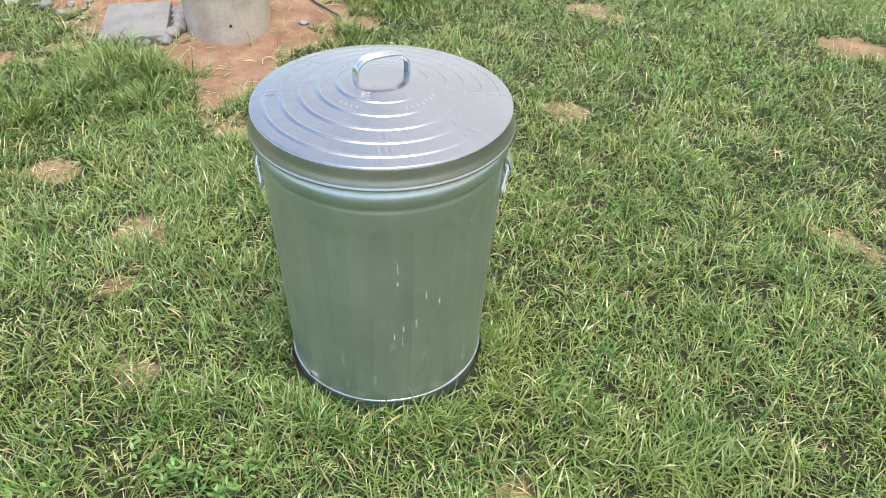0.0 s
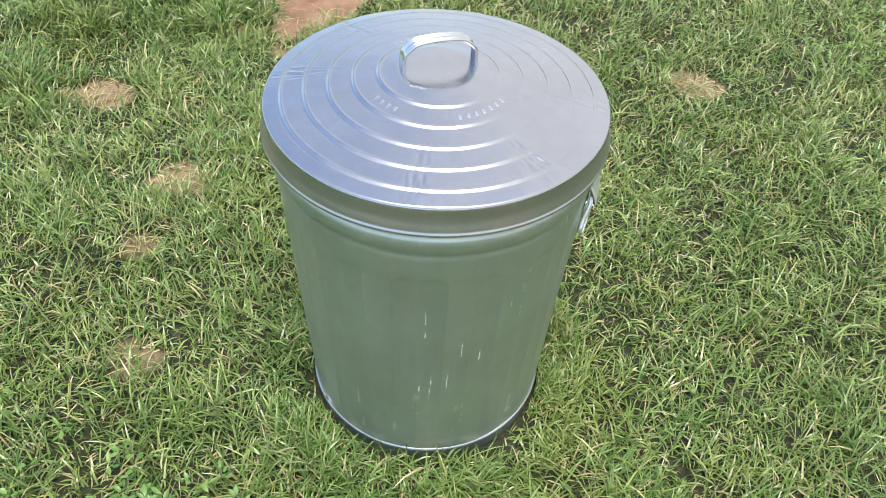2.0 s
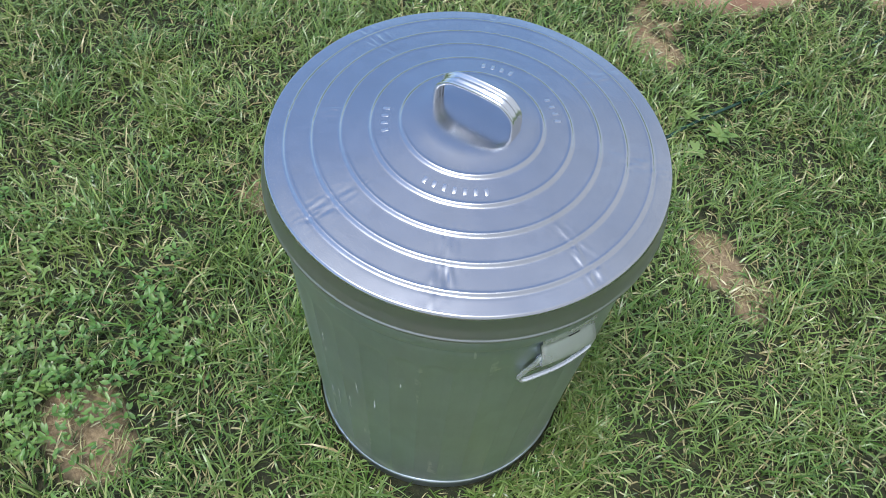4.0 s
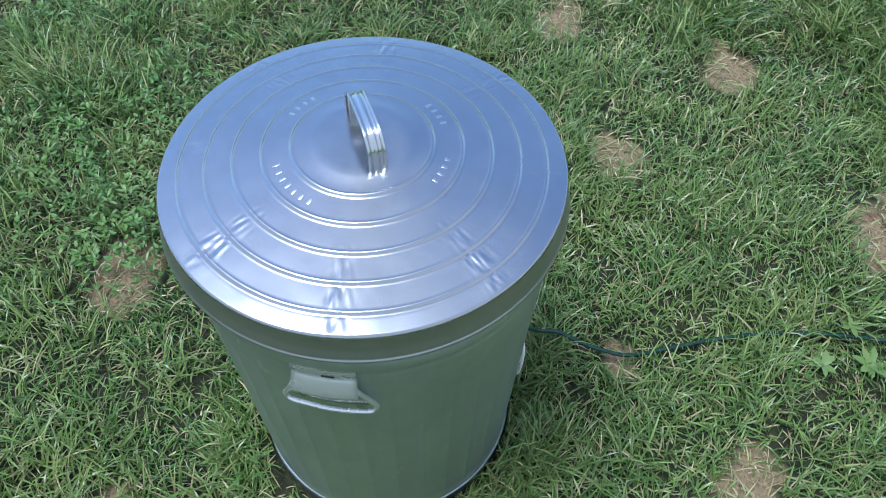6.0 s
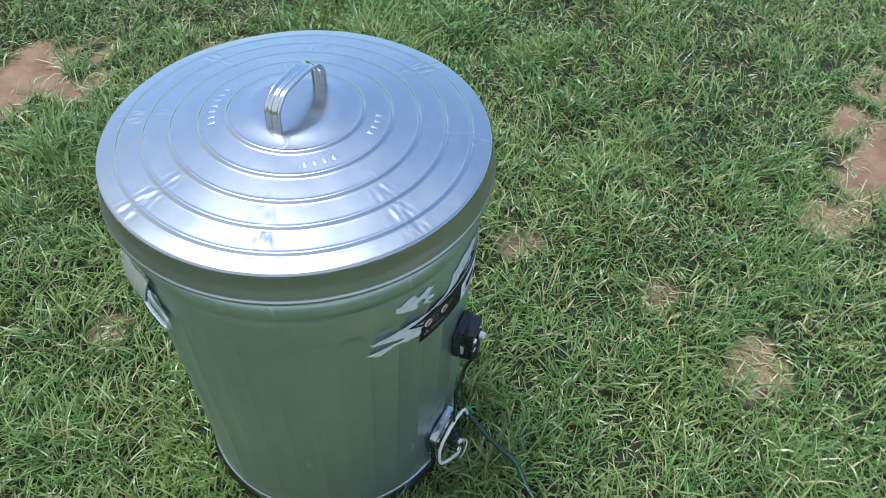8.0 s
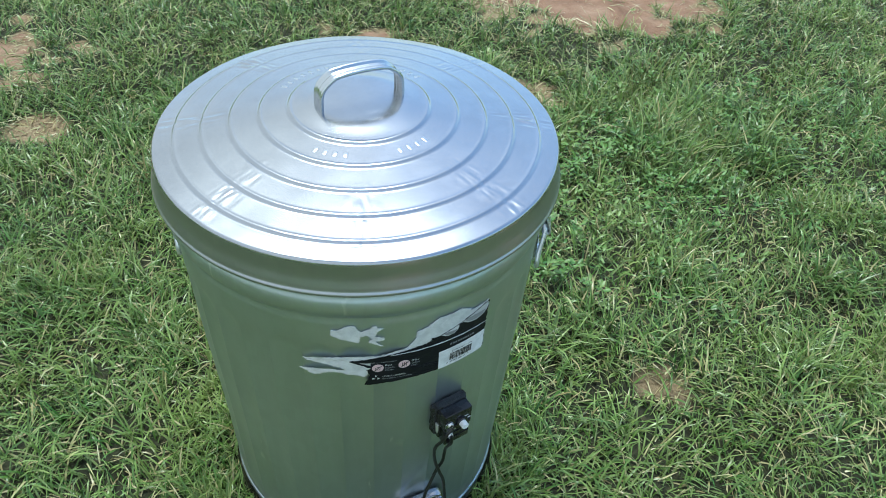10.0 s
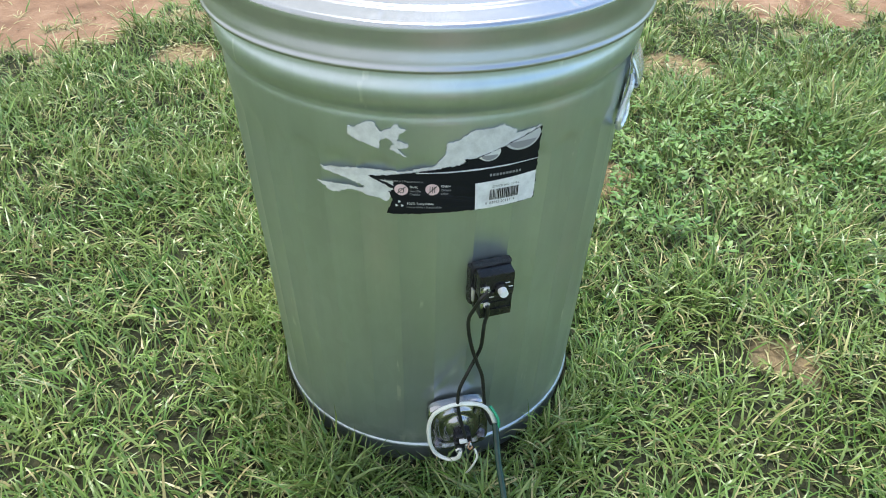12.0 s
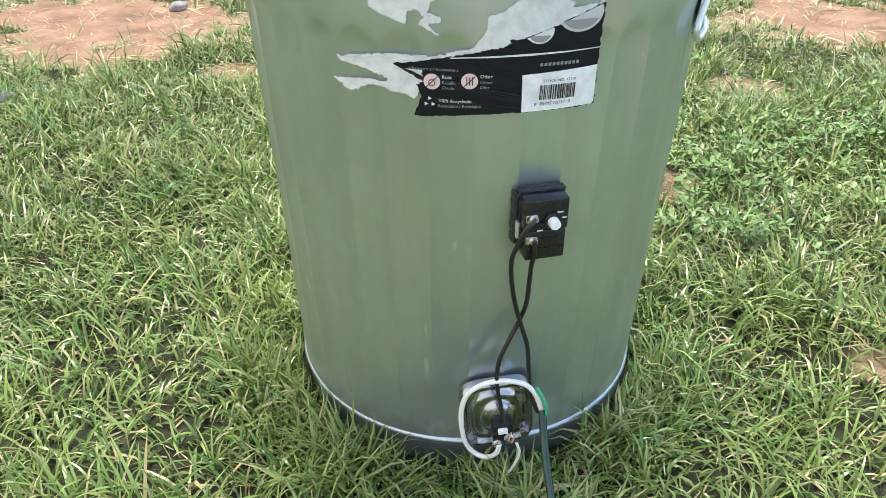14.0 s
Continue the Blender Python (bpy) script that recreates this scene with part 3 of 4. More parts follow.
def build_lid():
    rs = [0.004, 0.012, 0.02, 0.028, 0.035, 0.043, 0.05, 0.056, 0.062] + [0.068 + 0.0011 * i for i in range(142)]
    rs = [r for r in rs if r <= 0.2235]
    prof = [(r, lid_z(r)) for r in rs]
    zt = lid_z(0.2235)
    prof += [(0.2248, zt - 0.0012), (0.2256, zt - 0.0034), (0.2260, zt - 0.008), (0.2261, 0.5760), (0.2265, 0.5705), (0.2274, 0.5665), (0.2286, 0.5625), (0.2295, 0.5590), (0.2298, 0.5572), (0.2303, 0.5562), (0.2312, 0.5552), (0.2317, 0.5537), (0.2313, 0.5521), (0.2300, 0.5512), (0.2286, 0.5518), (0.2276, 0.5535), (0.2262, 0.562)]
    n_lid = 960
    v, f = lathe(prof, n_lid, lid_shape)
    n = len(v)
    v.append((0, 0, sum(q[2] for q in v[:n_lid]) / n_lid))
    f += [(n, (i + 1) % n_lid, i) for i in range(n_lid)]
    lid = put("lid", mesh_from("lid", v, f, M_LID), can, "low conical steel lid with pressed concentric rings")
    # strap handle, bent over, with raised edges
    hm = Matrix.Translation((-0.001, 0.004, 0)) @ Matrix.Rotation(radians(28.5), 4, "Z")
    path = [(-.0475, .6230), (-.0475, .6300), (-.0474, .640), (-.0468, .648), (-.0440, .6555), (-.0330, .6640), (-.0280, .6665), (0, .6685), (.0280, .6665), (.0330, .6640), (.0440, .6555), (.0468, .648), (.0474, .640), (.0475, .6300), (.0475, .6230)]
    cross = [(-.0094, -.0022), (-.0102, .0000), (-.0096, .0020), (-.0080, .0026), (-.0066, .0014), (-.0054, -.0010), (-.0030, -.0014), (-.0014, .0004), (0, .0010), (.0014, .0004), (.0030, -.0014), (.0054, -.0010), (.0066, .0014), (.0080, .0026), (.0096, .0020), (.0102, .0000), (.0094, -.0022)]
    verts, faces = [], []
    for i, (x, z) in enumerate(path):
        a, b = path[max(i - 1, 0)], path[min(i + 1, len(path) - 1)]
        d = Vector((b[0] - a[0], 0, b[1] - a[1])).normalized()
        nrm = Vector((-d.z, 0, d.x))
        for y, o in cross:
            verts.append(tuple(hm @ (Vector((x, y, z)) + nrm * o)))
    k = len(cross)
    for j in range(len(path) - 1):
        for i in range(k - 1):
            q = j * k + i
            faces.append((q, q + k, q + k + 1, q + 1))
    me = mesh_from("lid_handle", verts, faces, M_STRAP)
    lh = put("lid_handle", me, lid, "bent steel strap handle with rolled edges")
    so = lh.modifiers.new("thickness", "SOLIDIFY")
    so.thickness = 0.0012
    su = lh.modifiers.new("round", "SUBSURF")
    su.levels = su.render_levels = 1
    # stamped maker's lettering becomes plain raised bars between the first two ribs
    rng = random.Random(4)
    for mid, count in ((-42, 7), (-121, 4), (76, 4), (131, 4)):
        for i in range(count):
            a = radians(mid + (i - (count - 1) / 2) * 6.6)
            r = 0.095
            bm = block(0, 0, 0, 0.0042, 0.0085 + 0.001 * rng.random(), 0.0011, 0.0005)
            part("stamped_bar", bm, M_STAMP, lid, m=Matrix.Translation((r * math.cos(a), r * math.sin(a), lid_shape(r, lid_z(r), a)[1] - 0.00038)) @ Matrix.Rotation(a - math.pi / 2, 4, "Z") @ Matrix.Rotation(math.atan2(lid_z(r + 0.004) - lid_z(r - 0.004), 0.008), 4, "X"))
    return lid


lid = build_lid()


# ---- torn label on the wall ----
def wrap(u, z, off):
    """A place on the label: u metres along the wall from +y, towards -x."""
    return on_wall(math.pi / 2 + u / 0.21, z, off)


def sheet(name, outline, off, mat, parent, label="", jag=0.0, seed=1, step=0.004):
    """A thin sheet of paper on the wall with the outline (u, z); jag roughens its torn edge."""
    rng = random.Random(seed)
    pts = []
    for i, (u0, z0) in enumerate(outline):
        u1, z1 = outline[(i + 1) % len(outline)]
        n = max(1, int(math.hypot(u1 - u0, z1 - z0) / step))
        for k in range(n):
            t = k / n
            j = jag if 0 < k else 0
            pts.append((u0 + (u1 - u0) * t + rng.uniform(-j, j), z0 + (z1 - z0) * t + rng.uniform(-j, j)))
    bm = bmesh.new()
    vs = [bm.verts.new((u, z, 0)) for u, z in pts]
    bm.faces.new(vs)
    bmesh.ops.triangulate(bm, faces=bm.faces[:], ngon_method="EAR_CLIP")
    for _ in range(2):
        long = [e for e in bm.edges if abs(e.verts[0].co.x - e.verts[1].co.x) > 0.012]
        if long:
            bmesh.ops.subdivide_edges(bm, edges=long, cuts=1)
            bmesh.ops.triangulate(bm, faces=bm.faces[:])
    ext = bmesh.ops.extrude_face_region(bm, geom=bm.faces[:])
    top = {v for v in ext["geom"] if isinstance(v, bmesh.types.BMVert)}
    for v in bm.verts:
        v.co = wrap(v.co.x, v.co.y, off + (0.00025 if v in top else 0.0))
    bmesh.ops.recalc_face_normals(bm, faces=bm.faces[:])
    return part(name, bm, mat, parent, label, smooth=False)


def ring_shape(u, z, r0, n=20):
    return [(u + r0 * math.cos(2 * math.pi * i / n), z + r0 * math.sin(2 * math.pi * i / n)) for i in range(n)]


def bar(u0, z0, u1, z1):
    return [(u0, z0), (u1, z0), (u1, z1), (u0, z1)]


def lettering(body, u, z, size, off, mat, parent, name="printed_text"):
    cu = bpy.data.curves.new("lettering", "FONT")
    cu.body, cu.size, cu.resolution_u = body, size, 2
    ob = bpy.data.objects.new("lettering", cu)
    scene.collection.objects.link(ob)
    me = bpy.data.meshes.new_from_object(ob.evaluated_get(bpy.context.evaluated_depsgraph_get()))
    bpy.data.objects.remove(ob)
    for v in me.vertices:
        v.co = wrap(u + v.co.x, z + v.co.y, off)
    me.materials.clear()
    me.materials.append(mat)
    return put(name, me, parent)


def build_label():
    o = 0.0012
    torn = sheet("label_backing", [(.1574, .4868), (.135, .4775), (.115, .4690), (.096, .4625), (.081, .4565), (.040, .4490), (.024, .4400), (.0245, .426), (.0184, .4155), (.0082, .4185), (-.015, .4236), (-.034, .4152), (-.0507, .4239), (-.030, .4262), (.0016, .4284), (-.0195, .4354), (-.0427, .4388), (-.0454, .4420), (.001, .4499), (.0324, .4499), (.0623, .4577), (.0703, .4687), (.0717, .4802), (.0812, .4826), (.0953, .4931), (.1085, .4922), (.1208, .4954), (.1283, .4893), (.1329, .4879), (.1314, .4846), (.1441, .4858)],
                 o, M_TORN, can, "torn grey paper backing of a half-peeled label", 0.0011, 3, 0.0018)
    sheet("label_flake", [(-.0139, .4919), (-.0069, .4921), (.0029, .4989), (.0096, .4992), (.0126, .4944), (.0149, .4904), (.0240, .4937), (.0265, .4980), (.0306, .4983), (.0328, .4945), (.0391, .4936), (.0319, .4898), (.0292, .4819), (.0381, .4797), (.0388, .4762), (.0297, .4731), (.0377, .4654), (.0280, .4703), (.0223, .4734), (.0266, .4790), (.0211, .4839), (.0144, .4824), (.0131, .4727), (-.0054, .4786), (-.0139, .4828)], o, M_TORN, can, "torn flake of label paper", 0.0008, 8, 0.0016)
    film = sheet("label_film", [(.1574, .4861), (.1571, .4524), (.1582, .4064), (.0986, .4056), (.060, .4040), (.018, .4018), (.0236, .4191), (.0196, .4275), (.0255, .4298), (.0024, .4424), (.0404, .4490), (.0578, .4525), (.0905, .4588), (.0871, .4630), (.0982, .4633), (.1154, .4697), (.1307, .4760)],
                 o + 0.0005, M_BLACK, can, "torn black printed label", 0.0007, 5, 0.002)
    f = o + 0.0010
    sheet("white_field", [(.0977, .4358), (.1567, .4388), (.1572, .4090), (.1555, .4072), (.0986, .4059)], f, M_WHITE, film, "white barcode field", 0, 1)
    sheet("printed_line", [(.045, .4490), (.0973, .4514), (.1571, .4520), (.1571, .4527), (.0973, .4521), (.045, .4497)], f, M_INK, film)
    edge_u, edge_z = (.0871, .0982, .1154, .1307, .1574), (.4630, .4633, .4697, .4760, .4861)
    for u, z, ru, rz, dim in ((.1088, .4684, .0100, .0092, M_TORN), (.1387, .4800, .0175, .0140, M_PAIL)):
        oval = [(u + ru * math.cos(radians(t)), z + rz * math.sin(radians(t))) for t in range(0, 360, 8)]
        pail = sheet("picture", [(p, min(q, float(np.interp(p, edge_u, edge_z)) - .0002 * (1 + math.sin(p * 9000)))) for p, q in oval], f, dim, film, "printed picture of a steel pail")
        rim = [(u + ru * k * math.cos(radians(t)), z + rz * k * math.sin(radians(t))) for k, turn in ((.86, range(205, 336, 10)), (.81, range(335, 204, -10))) for t in turn]
        sheet("printed_rim", rim, f + .0004, M_DIM, pail)
    lettering("Rust", .0392, .4332, .0040, f + .0003, M_INK, film)
    lettering("Odor", .0668, .4342, .0040, f + .0003, M_INK, film)
    for u, z, words in ((.0392, .4288, ("Rouille", "Oxido")), (.0668, .4298, ("Odeur", "Olor"))):
        for k, word in enumerate(words):
            lettering(word, u, z - k * .0040, .0036, f + .0003, M_DIM, film)
    lettering("100% Recyclable", .0362, .4143, .0037, f + .0003, M_INK, film)
    lettering("Recyclable / Reciclable", .0362, .4103, .0035, f + .0003, M_DIM, film)
    lettering("/ Resistant a / Resistente a", .0150, .4392, .0034, f + .0003, M_DIM, film)
    lettering("STOCK NO. 1211K", .1135, .4292, .0032, f + .0008, M_BARS, film)
    for u, z in ((.0318, .4306), (.0594, .4317)):
        c = sheet("symbol", ring_shape(u, z, .0062), f, M_PINK, film, "round pink symbol with a slash")
        sheet("slash", [(u - .0043, z - .0040), (u - .0038, z - .0045), (u + .0043, z + .0040), (u + .0038, z + .0045)], f + .0009, M_BARS, c)
        if u < .045:
            drop = sheet("drop", ring_shape(u, z - .0008, .0027, 12), f + .0003, M_BARS, c)
            sheet("drop_middle", ring_shape(u, z - .0008, .0020, 12), f + .0006, M_PINK, c)
        else:
            for k in (-1, 0, 1):
                sheet("wave", bar(u + k * .0021 - .0003, z - .0034, u + k * .0021 + .0003, z + .0034), f + .0003, M_BARS, c)
    for k in range(3):
        a = radians(90 + 120 * k)
        u, z = .0297 + .0030 * math.cos(a), .4140 + .0030 * math.sin(a)
        sheet("arrow", ring_shape(u, z, .0018, 3), f, M_INK, film)
    for i in range(10):
        u = .1105 + i * .0031
        sheet("text_bar", bar(u, .4420, u + .0020, .4444), f, M_DIM, film)
    rng = random.Random(2)
    u = .1116
    while u < .1395:
        w = rng.choice((.0004, .0004, .0008, .0011))
        sheet("barcode_bar", bar(u, .4152, u + w, .4270), f + .0005, M_BARS, film)
        u += w + rng.choice((.0004, .0006, .0009))
    lettering("0  85995 00111  9", .1078, .4108, .0039, f + .0008, M_BARS, film)
    return torn


build_label()


def build_wear():
    """A rust mark at the foot and scrape marks on the wall."""
    u0 = (radians(224) - math.pi / 2) * 0.21
    sheet("rust_mark", [(u0 - .004, .040), (u0 + .003, .039), (u0 + .005, .046), (u0 + .001, .052), (u0 - .003, .049)], .0006, M_RUST, can, "small brown rust mark", 0.0006, 4, 0.002)
    arc = [(u0 + .012 + .011 * math.cos(t * math.pi / 8), .050 + .010 * math.sin(t * math.pi / 8)) for t in range(9)]
    arc += [(u0 + .012 + .0095 * math.cos(t * math.pi / 8), .050 + .0086 * math.sin(t * math.pi / 8)) for t in range(8, -1, -1)]
    sheet("scrape_mark", arc, .0007, M_TORN, can, "pale curved scrape", 0, 2, 0.01)
    rng = random.Random(12)
    for _ in range(9):
        u = (radians(rng.uniform(278, 312)) - math.pi / 2) * 0.21
        z, h, w = rng.uniform(.10, .40), rng.uniform(.008, .045), rng.uniform(.0005, .0012)
        sheet("drip_mark", [(u, z), (u + w, z), (u + w * 1.4, z + h * .6), (u + w * .6, z + h), (u - w * .3, z + h * .5)], .0005, M_DRIP, can, "thin pale dried drip", 0.0002, 3, 0.006)


M_DRIP = paper("dried_drip", (0.70, 0.73, 0.72))
M_RUST = paper("brown_rust", (0.16, 0.075, 0.035))
build_wear()


# ---- thermostat and heater on the wall ----
def wall_frame(a, z, off=0.0, lean=0.0):
    """A frame on the wall: x along it (towards a growing angle), y out of it, z up."""
    p = on_wall(a, z, off)
    out = Vector((math.cos(a), math.sin(a), 0))
    along = Vector((-math.sin(a), math.cos(a), 0))
    m = Matrix((along, out, Vector((0, 0, 1)))).transposed().to_4x4()
    return Matrix.Translation(p) @ m @ Matrix.Rotation(lean, 4, "Y")


def add_screw(parent, m, r):
    bm = bmesh.new()
    bmesh.ops.create_cone(bm, cap_ends=True, segments=16, radius1=r, radius2=r * 0.82, depth=0.003, matrix=Matrix.Rotation(radians(-90), 4, "X"))
    s = part("screw", bm, M_SCREW, parent, "bright terminal screw", m=m)
    bm = block(0, 0.0016, 0, r * 1.3, 0.0006, r * 0.28, 0)
    block(0, 0.0016, 0, r * 0.28, 0.0006, r * 1.3, 0, bm)
    part("slot", bm, M_BARS, s)


def lumps(rng, spots, size):
    bm = bmesh.new()
    for p in spots:
        s = size * rng.uniform(0.7, 1.3)
        ret = bmesh.ops.create_icosphere(bm, subdivisions=2, radius=s, matrix=Matrix.Translation(p))
        for v in ret["verts"]:
            d = noise.noise(v.co * 220)
            v.co += (v.co - Vector(p)).normalized() * d * s * 0.35
    return bm


def build_thermostat():
    fm = wall_frame(radians(122.2), 0.3105) @ Matrix.Diagonal((0.86, 0.86, 0.83, 1))
    bm = block(0, 0.0155, 0.0165, 0.043, 0.031, 0.034, 0.0016)
    block(0.001, 0.0145, -0.0185, 0.040, 0.029, 0.033, 0.0016, bm)
    block(0, 0.009, 0.0, 0.046, 0.018, 0.056, 0.002, bm)
    body = part("thermostat", bm, M_PLASTIC, can, "black plastic thermostat box glued to the wall", m=fm)
    block_ = block(0.004, 0.0315, 0.006, 0.030, 0.0035, 0.006, 0.0008)
    part("dial_ledge", block_, M_PLASTIC, body)
    bm = block(0, 0.0296, -0.011, 0.036, 0.0012, 0.0012, 0.0003)
    block(0.006, 0.0296, -0.022, 0.028, 0.0012, 0.0012, 0.0003, bm)
    part("seam", bm, M_PLASTIC, body)
    bm = bmesh.new()
    bmesh.ops.create_cone(bm, cap_ends=True, segments=24, radius1=0.0092, radius2=0.0088, depth=0.004, matrix=Matrix.Translation((0.005, 0.032, 0.011)) @ Matrix.Rotation(radians(-90), 4, "X"))
    part("dial", bm, M_PLASTIC, body)
    bm = bmesh.new()
    bmesh.ops.create_cone(bm, cap_ends=True, segments=24, radius1=0.0058, radius2=0.0052, depth=0.009, matrix=Matrix.Translation((0.005, 0.0375, 0.010)) @ Matrix.Rotation(radians(-90), 4, "X"))
    bmesh.ops.bevel(bm, geom=bm.edges[:], offset=0.0006, segments=2, affect="EDGES")
    part("knob", bm, M_KNOB, body, "white adjusting knob")
    for x, z in ((0.0125, 0.0185), (0.0165, 0.012), (0.014, 0.004), (-0.006, 0.003), (-0.0065, 0.0), (0.006, 0.0015)):
        part("text_bar", block(x, 0.0312, z, 0.0062, 0.0006, 0.0014, 0), M_INK, body)
    for z, x in ((0.014, -0.0135), (-0.0105, -0.0125)):
        part("terminal_plate", block(x - 0.002, 0.0305, z, 0.011, 0.003, 0.009, 0.0006), M_STRAP, body)
        add_screw(body, Matrix.Translation((x, 0.033, z)), 0.0046)
    for x, y, z, sx, sy, sz in ((0.0225, 0.020, -0.004, 0.003, 0.008, 0.010), (-0.0235, 0.014, -0.006, 0.003, 0.007, 0.018)):
        part("mounting_clip", block(x, y, z, sx, sy, sz, 0.0005), M_SCREW, body, "steel spring clip")
    rng = random.Random(9)
    bm = block(0, 0.008, 0.0338, 0.045, 0.013, 0.004, 0.0015)
    block(-0.0235, 0.006, 0.004, 0.006, 0.013, 0.056, 0.0015, bm)
    block(0.0235, 0.004, 0.008, 0.005, 0.009, 0.050, 0.0015, bm)
    bmesh.ops.subdivide_edges(bm, edges=[e for e in bm.edges if e.calc_length() > 0.004], cuts=9, use_grid_fill=True)
    for v in bm.verts:
        v.co += Vector((0.6, 1.0, 1.0)) * (0.0012 * noise.noise(v.co * 190) + 0.0012 * noise.noise(v.co * 480))
    part("sealant", bm, M_GOO, body, "wrinkled black sealant round the box")
    # two black wires that cross on their way down
    a = math.radians
    def w(deg, z, off):
        return on_wall(a(deg), z, off)
    part("wire", tube([w(119.3, .324, .033), w(117.6, .317, .034), w(116.4, .303, .032), w(115.6, .285, .026), w(116.0, .262, .021), w(117.4, .232, .018), w(119.2, .206, .019), w(121.2, .180, .019), w(122.0, .150, .021), w(122.8, .122, .024), w(124.6, .100, .028)], .0021, 8, 6), M_WIRE_BLACK, can, "thin black insulated wire")
    part("wire", tube([w(119.6, .303, .031), w(119.7, .291, .032), w(119.8, .276, .026), w(120.4, .255, .018), w(120.2, .228, .017), w(119.0, .204, .013), w(116.8, .186, .016), w(114.6, .164, .019), w(114.2, .140, .022), w(115.2, .115, .026), w(116.4, .092, .034)], .0021, 8, 6), M_WIRE_BLACK, can, "thin black insulated wire")


build_thermostat()


def build_heater():
    fm = wall_frame(radians(115.6), 0.085, -0.001, radians(-5)) @ Matrix.Scale(0.93, 4)
    # dished square plate with rounded corners
    def rsquare(h, k, n=48):
        out = []
        for i in range(n):
            t = 2 * math.pi * i / n
            c, s = math.cos(t), math.sin(t)
            q = (abs(c) ** k + abs(s) ** k) ** (-1 / k)
            out.append((h * q * c, h * 1.12 * q * s))
        return out
    rings = [(0.0385, 0.0, 5), (0.0385, 0.010, 5), (0.0370, 0.0125, 5), (0.0345, 0.0120, 5), (0.0325, 0.0085, 4.5), (0.0290, 0.0080, 4), (0.0270, 0.0125, 3), (0.0235, 0.0140, 2.6), (0.0205, 0.0120, 2.2), (0.0185, 0.0150, 2), (0.0150, 0.0190, 2), (0.0020, 0.0190, 2)]
    verts, faces = [], []
    for h, y, k in rings:
        verts += [(x, y, z) for x, z in rsquare(h, k)]
    n = 48
    for j in range(len(rings) - 1):
        for i in range(n):
            q = (i + 1) % n
            faces.append((j * n + i, (j + 1) * n + i, (j + 1) * n + q, j * n + q))
    faces.append(tuple(range((len(rings) - 1) * n, len(rings) * n)))
    me = mesh_from("heater_flange", verts, faces, M_PLATE)
    fl = put("heater_flange", me, can, "glossy dark steel heater flange with pressed rings", fm)
    for x in (-1, 1):
        for z in (-1, 1):
            bm = bmesh.new()
            bmesh.ops.create_cone(bm, cap_ends=True, segments=6, radius1=0.0056, radius2=0.0052, depth=0.007, matrix=Matrix.Translation((x * 0.0285, 0.0115, z * 0.032)) @ Matrix.Rotation(radians(-90), 4, "X"))
            bmesh.ops.bevel(bm, geom=bm.edges[:], offset=0.0007, segments=2, affect="EDGES")
            part("bolt", bm, M_PLATE, fl)
    bm = block(0.002, 0.025, -0.004, 0.021, 0.018, 0.019, 0.0015)
    block(-0.004, 0.030, -0.008, 0.012, 0.014, 0.012, 0.001, bm)
    part("terminal_block", bm, M_PLASTIC, fl, "black terminal block")
    for x, z in ((0.007, -0.010), (-0.006, -0.016)):
        add_screw(fl, Matrix.Translation((x, 0.0375, z)), 0.0048)
    part("terminal_tab", block(0.001, 0.0365, 0.000, 0.010, 0.004, 0.006, 0.0006), M_KNOB, fl, "white terminal tab")
    part("bare_strand", tube([(0.010, .036, -.004), (0.006, .041, -.008), (0.008, .042, -.013), (0.012, .040, -.010)], .0011, 6, 5), M_COPPER, fl)
    def w(deg, z, off):
        return on_wall(math.radians(deg), z, off)
    # white wire that runs round the flange
    part("white_wire", tube([w(115.0, .070, .036), w(114.6, .058, .035), w(113.4, .047, .030), w(111.4, .042, .025), w(109.0, .046, .022), w(107.0, .058, .021), w(105.9, .080, .021), w(105.8, .104, .021), w(107.2, .126, .022), w(110.6, .138, .022), w(114.6, .142, .022), w(118.6, .140, .023), w(121.6, .134, .024), w(123.8, .122, .026), w(125.2, .106, .028), w(125.6, .092, .029)], .0025, 8, 5), M_WIRE_WHITE, can, "thin white insulated wire looped round the heater")
    part("green_wire", tube([w(119.0, .072, .038), w(119.8, .060, .040), w(119.0, .045, .040), w(117.8, .030, .038), w(117.2, .018, .034)], .0014, 6, 5), M_WIRE_WHITE, can, "thin pale earth wire")
    part("green_wire", tube([w(124.0, .130, .025), w(125.2, .121, .030), w(126.2, .108, .034), w(126.0, .094, .034)], .0018, 6, 5), M_WIRE_GREEN, can, "short green wire")


build_heater()


def build_cord():
    """One green cord from the heater over the lawn towards the footing."""
    s = on_wall(radians(125.6), 0.102, 0.030)
    pts = [s, (-.146, .218, .072), (-.158, .243, .050), (-.165, .272, .043), (-.156, .310, .035), (-.149, .350, .030), (-.150, .400, .029), (-.178, .470, .025), (-.218, .575, .025), (-.248, .690, .023), (-.260, .800, .021), (-.262, .920, .019), (-.262, 1.10, .014), (-.270, 1.35, .012), (-.285, 1.60, .018), (-.310, 1.76, .030), (-.370, 1.85, .028), (-.440, 1.94, .026), (-.55, 2.10, .024), (-.70, 2.35, .024)]
    tagged(part("extension_cord", tube([p if i < 6 else (p[0], p[1], p[2] - 0.006) for i, p in enumerate(pts)], 0.0039, 10, 8), M_CORD, None, ""), "dark green extension cord lying in the grass", "cord")


build_cord()


